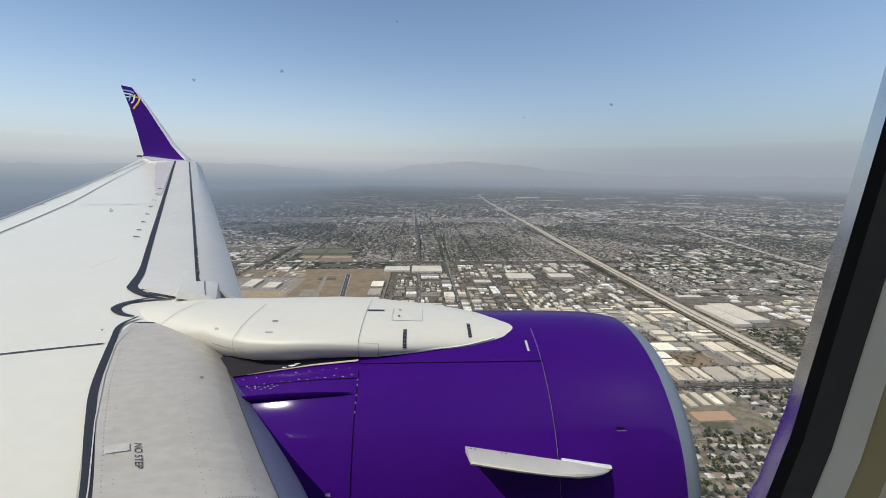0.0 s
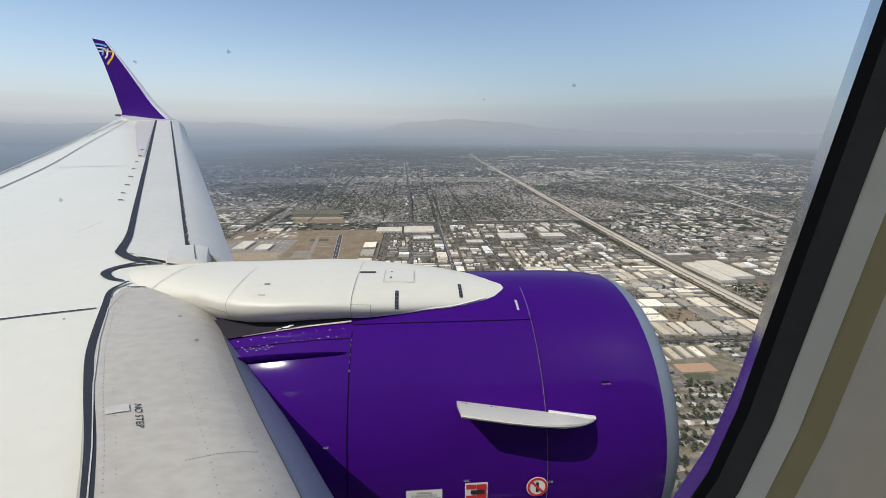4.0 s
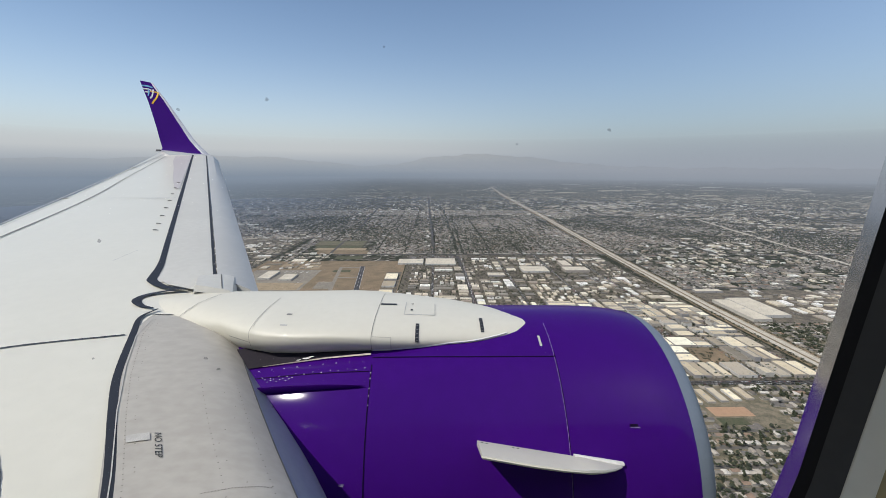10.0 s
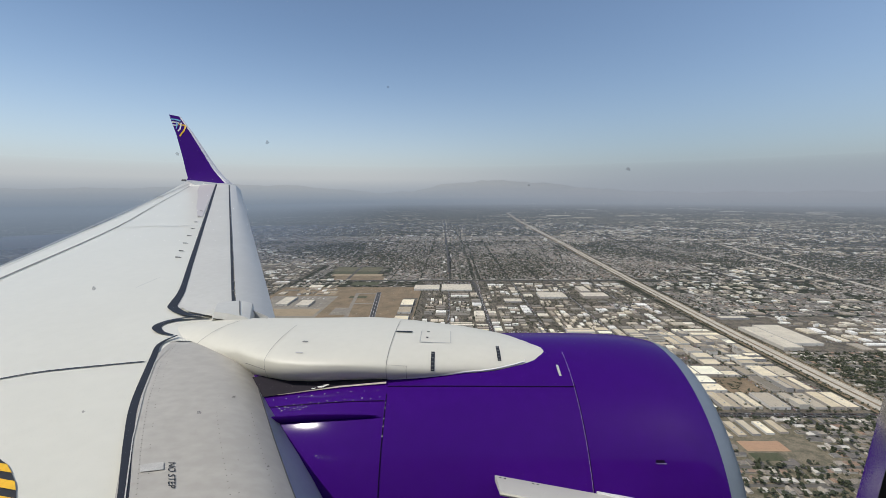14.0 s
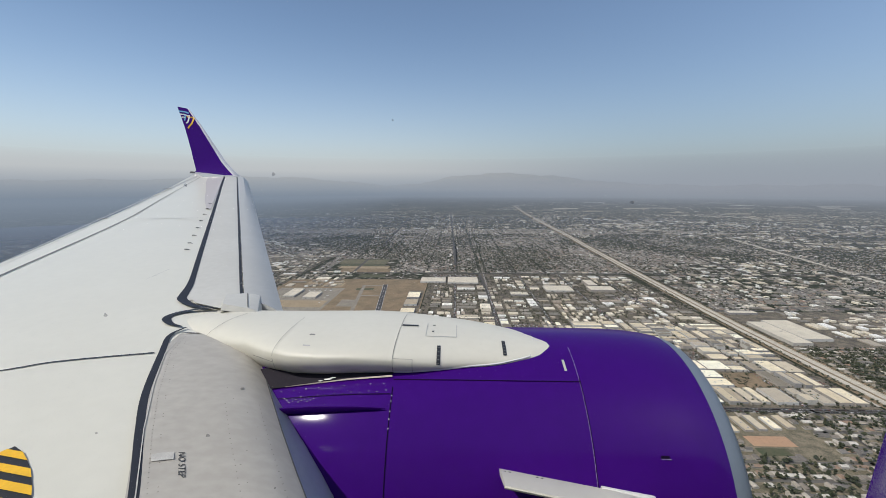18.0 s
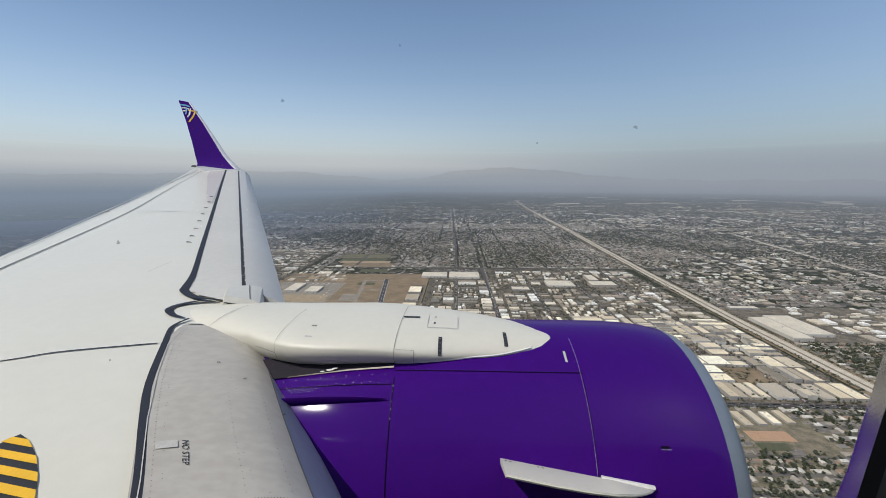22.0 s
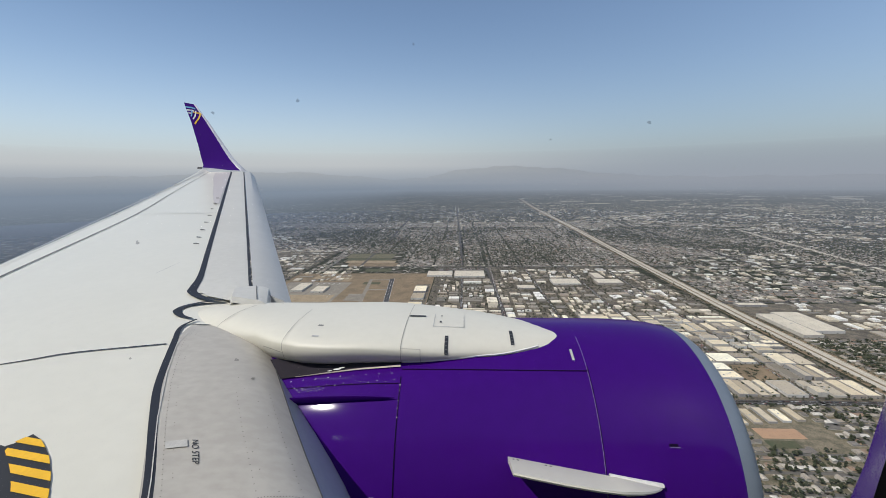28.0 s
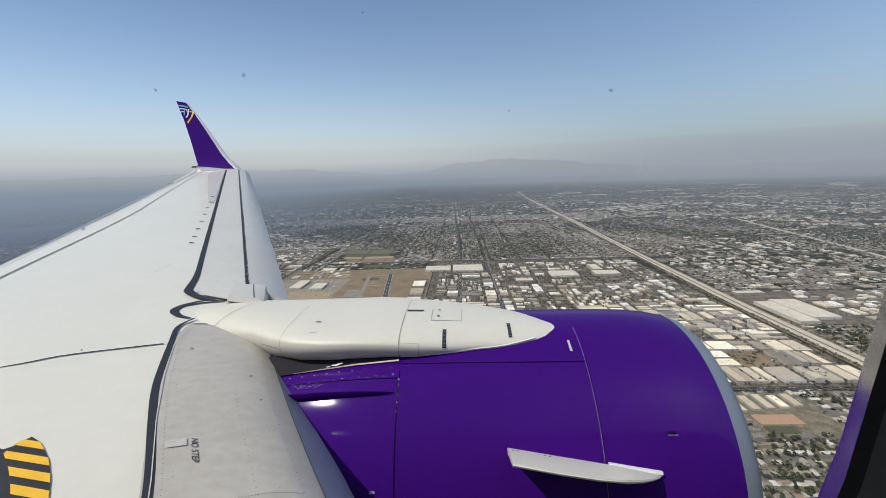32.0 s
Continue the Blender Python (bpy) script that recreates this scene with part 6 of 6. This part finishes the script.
def add_trees(n, x0, x1, y0, y1, want, size, dens=None):
    x, y = scatter(n, x0, x1, y0, y1)
    k = (zone(x, y) == want) & (y > abs(x) * 0.6)
    if dens is not None:
        k &= rs.rand(n) < np.clip(0.55 + 0.9 * noise2(x, y, dens, 7.0), 0.12, 1)
    cx_.append(x[k]), cy_.append(y[k]), cs_.append(size * rs.uniform(0.6, 1.35, k.sum()))


add_trees(17000, 300, 1700, 470, 1400, 1, 1.35, 160)
add_trees(2600, 1000, 1500, 1050, 1380, 1, 1.05, 120)
add_trees(6800, -150, 1000, 915, 2420, 2, 0.95)
add_trees(10000, 950, 3400, 1680, 3200, 1, 1.1, 200)
add_trees(12000, 950, 4200, 1680, 4200, 2, 1.15)
for side in (-27, 29, -33, 36, -30):
    y = np.arange(600, 4200, 15.0) + rs.uniform(-5, 5, 240)
    y = y[rs.rand(240) < 0.8]
    cx_.append(canal_x(y) + side + rs.uniform(-2, 2, len(y))), cy_.append(y), cs_.append(rs.uniform(0.6, 1.15, len(y)))
for x0 in (150, 582, 350, 792):
    y = np.arange(925, 2420, 17.0)
    y = y[rs.rand(len(y)) < 0.55]
    cx_.append(x0 + rs.choice([-7, 7], len(y))), cy_.append(y), cs_.append(rs.uniform(0.4, 0.8, len(y)))
x = np.arange(300, 2200, 10.0)
x = x[rs.rand(len(x)) < 0.7]
cx_.append(x), cy_.append(904 + rs.choice([-15, 15, 17], len(x))), cs_.append(rs.uniform(0.5, 1.0, len(x)))
x, y, sc = map(np.concatenate, (cx_, cy_, cs_))
tt = [(lambda vf: (vf[0], vf[1], [0] * len(vf[1])))(crown_template(tr, b, r)) for b, r in ((5, 2.6), (4, 2.2), (6, 3.2), (5, 3.0))]
many(tt, x, y, rs.uniform(0, 6.28, len(x)), sc * 1.12, sc * rs.uniform(0.65, 1.05, len(x)), rs.randint(0, 4, len(x)), "tree_cover", [M_LEAFS], "dusty green trees filling the suburbs", "trees")
# middle distance tree cover
cx_, cy_, cs_ = [], [], []
add_trees(52000, -2000, 3800, 2430, 4600, 1, 1.85, 260)
add_trees(5000, -1900, -560, 1850, 3000, 2, 1.3)
x, y, sc = map(np.concatenate, (cx_, cy_, cs_))
tm = [(lambda vf: (vf[0], vf[1], [0] * len(vf[1])))(crown_template(tr, 3, r)) for r in (2.6, 3.2, 2.9)]
many(tm, x, y, rs.uniform(0, 6.28, len(x)), sc * 1.25, sc * rs.uniform(0.5, 0.8, len(x)), rs.randint(0, 3, len(x)), "suburban_tree_cover", [M_LEAFS], "dusty green trees between far houses", "trees")
# far tree cover
cx_, cy_, cs_ = [], [], []
n = 36000
y = 3900 * (4.6 ** rs.rand(n))
x = rs.uniform(-1.3, 1.35, n) * y
k = (noise2(x, y, 1500, 5.0) + 0.4 * noise2(x, y, 500, 2.0) < 0.42) | (rs.rand(n) < 0.3)
x, y = x[k], y[k]
sc = (y / 4200) * rs.uniform(1.0, 2.0, len(x))
ft = [(lambda vf: (vf[0], vf[1], [0] * len(vf[1])))(crown_template(tr, 2, 4.0)) for _ in range(3)]
many(ft, x, y, rs.uniform(0, 6.28, len(x)), sc * 1.5, 0.8 + 0.25 * sc, rs.randint(0, 3, len(x)), "far_tree_cover", [M_LEAFS], "dark tree cover towards the horizon", "trees")

# ---- parked cars ----
car = ([(x, y, z) for z, k in ((0.25, 1.0), (0.85, 1.0), (1.45, 0.62)) for x, y in ((-2.2 * k, -0.9), (2.2 * k, -0.9), (2.2 * k, 0.9), (-2.2 * k, 0.9))],
       [(i, (i + 1) % 4, 4 + (i + 1) % 4, 4 + i) for i in range(4)] + [(4 + i, 4 + (i + 1) % 4, 8 + (i + 1) % 4, 8 + i) for i in range(4)] + [(8, 9, 10, 11)], [0] * 9)
vx, vy, va = [], [], []
for x0, x1, y0, y1 in lots + [(1262, 1500, 1380, 1400), (700, 900, 1800, 1900), (-140, 120, 2300, 2390)]:
    for y in np.arange(y0 + 4, y1 - 4, 9.0):
        x = np.arange(x0 + 3, x1 - 3, 2.8)
        x = x[rs.rand(len(x)) < 0.6]
        vx += list(x)
        vy += [y] * len(x)
        va += list(math.pi / 2 + rs.uniform(-0.05, 0.05, len(x)))
for _ in range(2600):
    x, y = rs.uniform(-140, 900), rs.uniform(920, 2410)
    r = rs.choice([150, 580, 350, 792, -10])
    vx.append(r + rs.choice([-3.6, 3.6, -1.5, 1.5])), vy.append(y), va.append(math.pi / 2)
    if len(vx) % 3 == 0:
        vx.append(rs.uniform(300, 1400)), vy.append(903 + rs.choice([-5, 5])), va.append(0.0)
vx, vy, va = map(np.array, (vx, vy, va))
many([car], vx, vy, va, np.ones(len(vx)), np.ones(len(vx)), np.zeros(len(vx), int), "parked_cars", [M_CARS], "small parked and waiting cars", "cars")


# ---- light aircraft on the apron ----
def light_plane():
    p = tagged(new("light_airplane"), "small white propeller airplane parked on the apron", "airplane", "parked light airplanes")
    loft("fuselage", [[(x, r * math.cos(a), 1.2 + r * math.sin(a)) for a in (i * math.pi / 4 for i in range(8))] for x, r in ((4.2, 0.12), (3.6, 0.5), (1.0, 0.75), (-1.0, 0.6), (-4.2, 0.18))], M_PLANE, p, close=True, caps=True)
    for nm, pts, z, th in (("wing", ((1.3, -5.6), (1.5, 0), (1.3, 5.6), (0.1, 5.6), (-0.2, 0), (0.1, -5.6)), 1.9, 0.16), ("tailplane", ((-3.4, -1.9), (-3.2, 0), (-3.4, 1.9), (-4.3, 1.9), (-4.4, 0), (-4.3, -1.9)), 1.3, 0.08)):
        mesh(nm, [(x, y, z) for x, y in pts] + [(x, y, z + th) for x, y in pts], [tuple(range(6)), tuple(range(6, 12))] + [(i, (i + 1) % 6, 6 + (i + 1) % 6, 6 + i) for i in range(6)], M_PLANE, p)
    mesh("fin", [(-3.2, -0.05, 1.4), (-4.4, -0.05, 1.4), (-4.6, -0.05, 2.9), (-4.0, -0.05, 2.9), (-3.2, 0.05, 1.4), (-4.4, 0.05, 1.4), (-4.6, 0.05, 2.9), (-4.0, 0.05, 2.9)], [(0, 1, 2, 3), (4, 5, 6, 7), (0, 1, 5, 4), (1, 2, 6, 5), (2, 3, 7, 6), (3, 0, 4, 7)], M_PLANE, p)
    for x, y in ((3.0, 0), (0.4, 1.2), (0.4, -1.2)):
        loft("wheel", [[(x + 0.3 * math.cos(a), y + dy, 0.3 + 0.3 * math.sin(a)) for a in (i * math.pi / 4 for i in range(8))] for dy in (-0.1, 0.1)], M_RUBBER, p, close=True, caps=True)
    return p


lp = light_plane()
spots = [(-720 + 26 * (k % 5), 2010 - 30 * (k // 5), 200 + 9 * (k % 4)) for k in range(10)] + [(-600, 1880 - 40 * k, 90) for k in range(4)] + [(-200, 1650 - 55 * k, 80) for k in range(5)]
lp.matrix_basis = pose(spots[0][0], spots[0][1], -ALT + 0.3, 0, 0, spots[0][2])
for x, y, a in spots[1:]:
    copy_thing(lp, pose(x, y, -ALT + 0.3, 0, 0, a))

# ---- hills on the skyline and painted smog ----
az = np.radians(np.linspace(-75, 75, 241))
deg = np.degrees(az)


def skyline(base_r, profile, rough, seed, name, label):
    h = np.interp(deg, [p[0] for p in profile], [p[1] for p in profile])
    h = h + rough * (np.sin(deg * 0.9 + seed) * 0.5 + np.sin(deg * 2.3 + 2 * seed) * 0.3 + np.sin(deg * 5.7 + seed * 3) * 0.17 + np.sin(deg * 13.1 + seed) * 0.09)
    rows = []
    for s, r, jag in ((0.0, base_r - 70, 0.0), (0.35, base_r - 45, 0.5), (0.7, base_r - 20, 0.8), (1.0, base_r, 0.0), (0.0, base_r + 20, 0)):
        top = np.tan(np.radians(np.maximum(h, 0.05))) * base_r
        z = -118 + s * (top + 118) + jag * 9 * np.sin(deg * 3.7 + seed * 5 + s * 6)
        rows.append(np.stack([np.sin(az) * r, np.cos(az) * r, z], -1))
    v = np.stack(rows)
    a, b = np.meshgrid(np.arange(4), np.arange(len(az) - 1), indexing="ij")
    m_ = len(az)
    f = np.stack([a * m_ + b, a * m_ + b + 1, (a + 1) * m_ + b + 1, (a + 1) * m_ + b], -1).reshape(-1, 4)
    o = quick(name, v, [f], [M_HILL])
    o.data.polygons.foreach_set("use_smooth", [True] * len(o.data.polygons))
    return tagged(o, label, "hills", kind="structure")


skyline(4800, [(-75, 0.6), (-48, 0.9), (-36, 1.1), (-27, 1.5), (-21, 1.5), (-16, 1.1), (-8, 0.4), (-2, 0.1), (75, 0.1)], 0.12, 1.0, "near_hills", "low brown hills in smog")
skyline(4870, [(-75, 0.2), (-14, 0.3), (-9, 0.4), (-5, 0.8), (-1, 1.6), (4, 2.1), (9, 2.0), (14, 1.5), (20, 0.8), (28, 0.4), (75, 0.3)], 0.16, 2.3, "backdrop_mountains", "faint dry mountains behind smog")

# sheets that paint the haze over the plain, the far one self-lit
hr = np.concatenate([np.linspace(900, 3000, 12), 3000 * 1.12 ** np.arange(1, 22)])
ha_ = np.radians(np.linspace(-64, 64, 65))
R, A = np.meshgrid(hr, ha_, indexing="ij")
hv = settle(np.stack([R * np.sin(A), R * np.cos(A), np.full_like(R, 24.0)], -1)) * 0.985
# glowing wall in front of the hills that paints the horizon haze
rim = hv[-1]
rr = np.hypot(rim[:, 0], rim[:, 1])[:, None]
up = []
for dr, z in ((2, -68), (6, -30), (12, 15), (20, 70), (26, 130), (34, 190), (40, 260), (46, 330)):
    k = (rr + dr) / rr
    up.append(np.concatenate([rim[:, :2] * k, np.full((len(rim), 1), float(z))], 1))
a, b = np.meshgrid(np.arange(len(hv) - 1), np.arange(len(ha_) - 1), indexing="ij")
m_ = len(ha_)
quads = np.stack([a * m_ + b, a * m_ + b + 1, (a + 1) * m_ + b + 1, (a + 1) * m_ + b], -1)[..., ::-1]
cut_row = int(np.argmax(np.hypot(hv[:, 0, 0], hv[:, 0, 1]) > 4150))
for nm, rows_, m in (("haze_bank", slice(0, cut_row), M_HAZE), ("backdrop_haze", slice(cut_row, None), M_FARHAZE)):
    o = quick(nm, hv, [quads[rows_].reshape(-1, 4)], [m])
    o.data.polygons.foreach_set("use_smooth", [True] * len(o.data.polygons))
    tagged(o, "grey-blue haze painted on a sheet over the plain", "haze", kind="structure")
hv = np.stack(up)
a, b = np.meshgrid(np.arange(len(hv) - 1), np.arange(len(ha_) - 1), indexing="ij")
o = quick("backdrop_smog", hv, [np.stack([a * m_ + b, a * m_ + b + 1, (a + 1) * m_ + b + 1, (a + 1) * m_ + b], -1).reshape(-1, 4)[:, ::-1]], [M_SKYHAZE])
tagged(o, "pale haze painted on a glowing wall along the horizon", "haze", kind="structure")
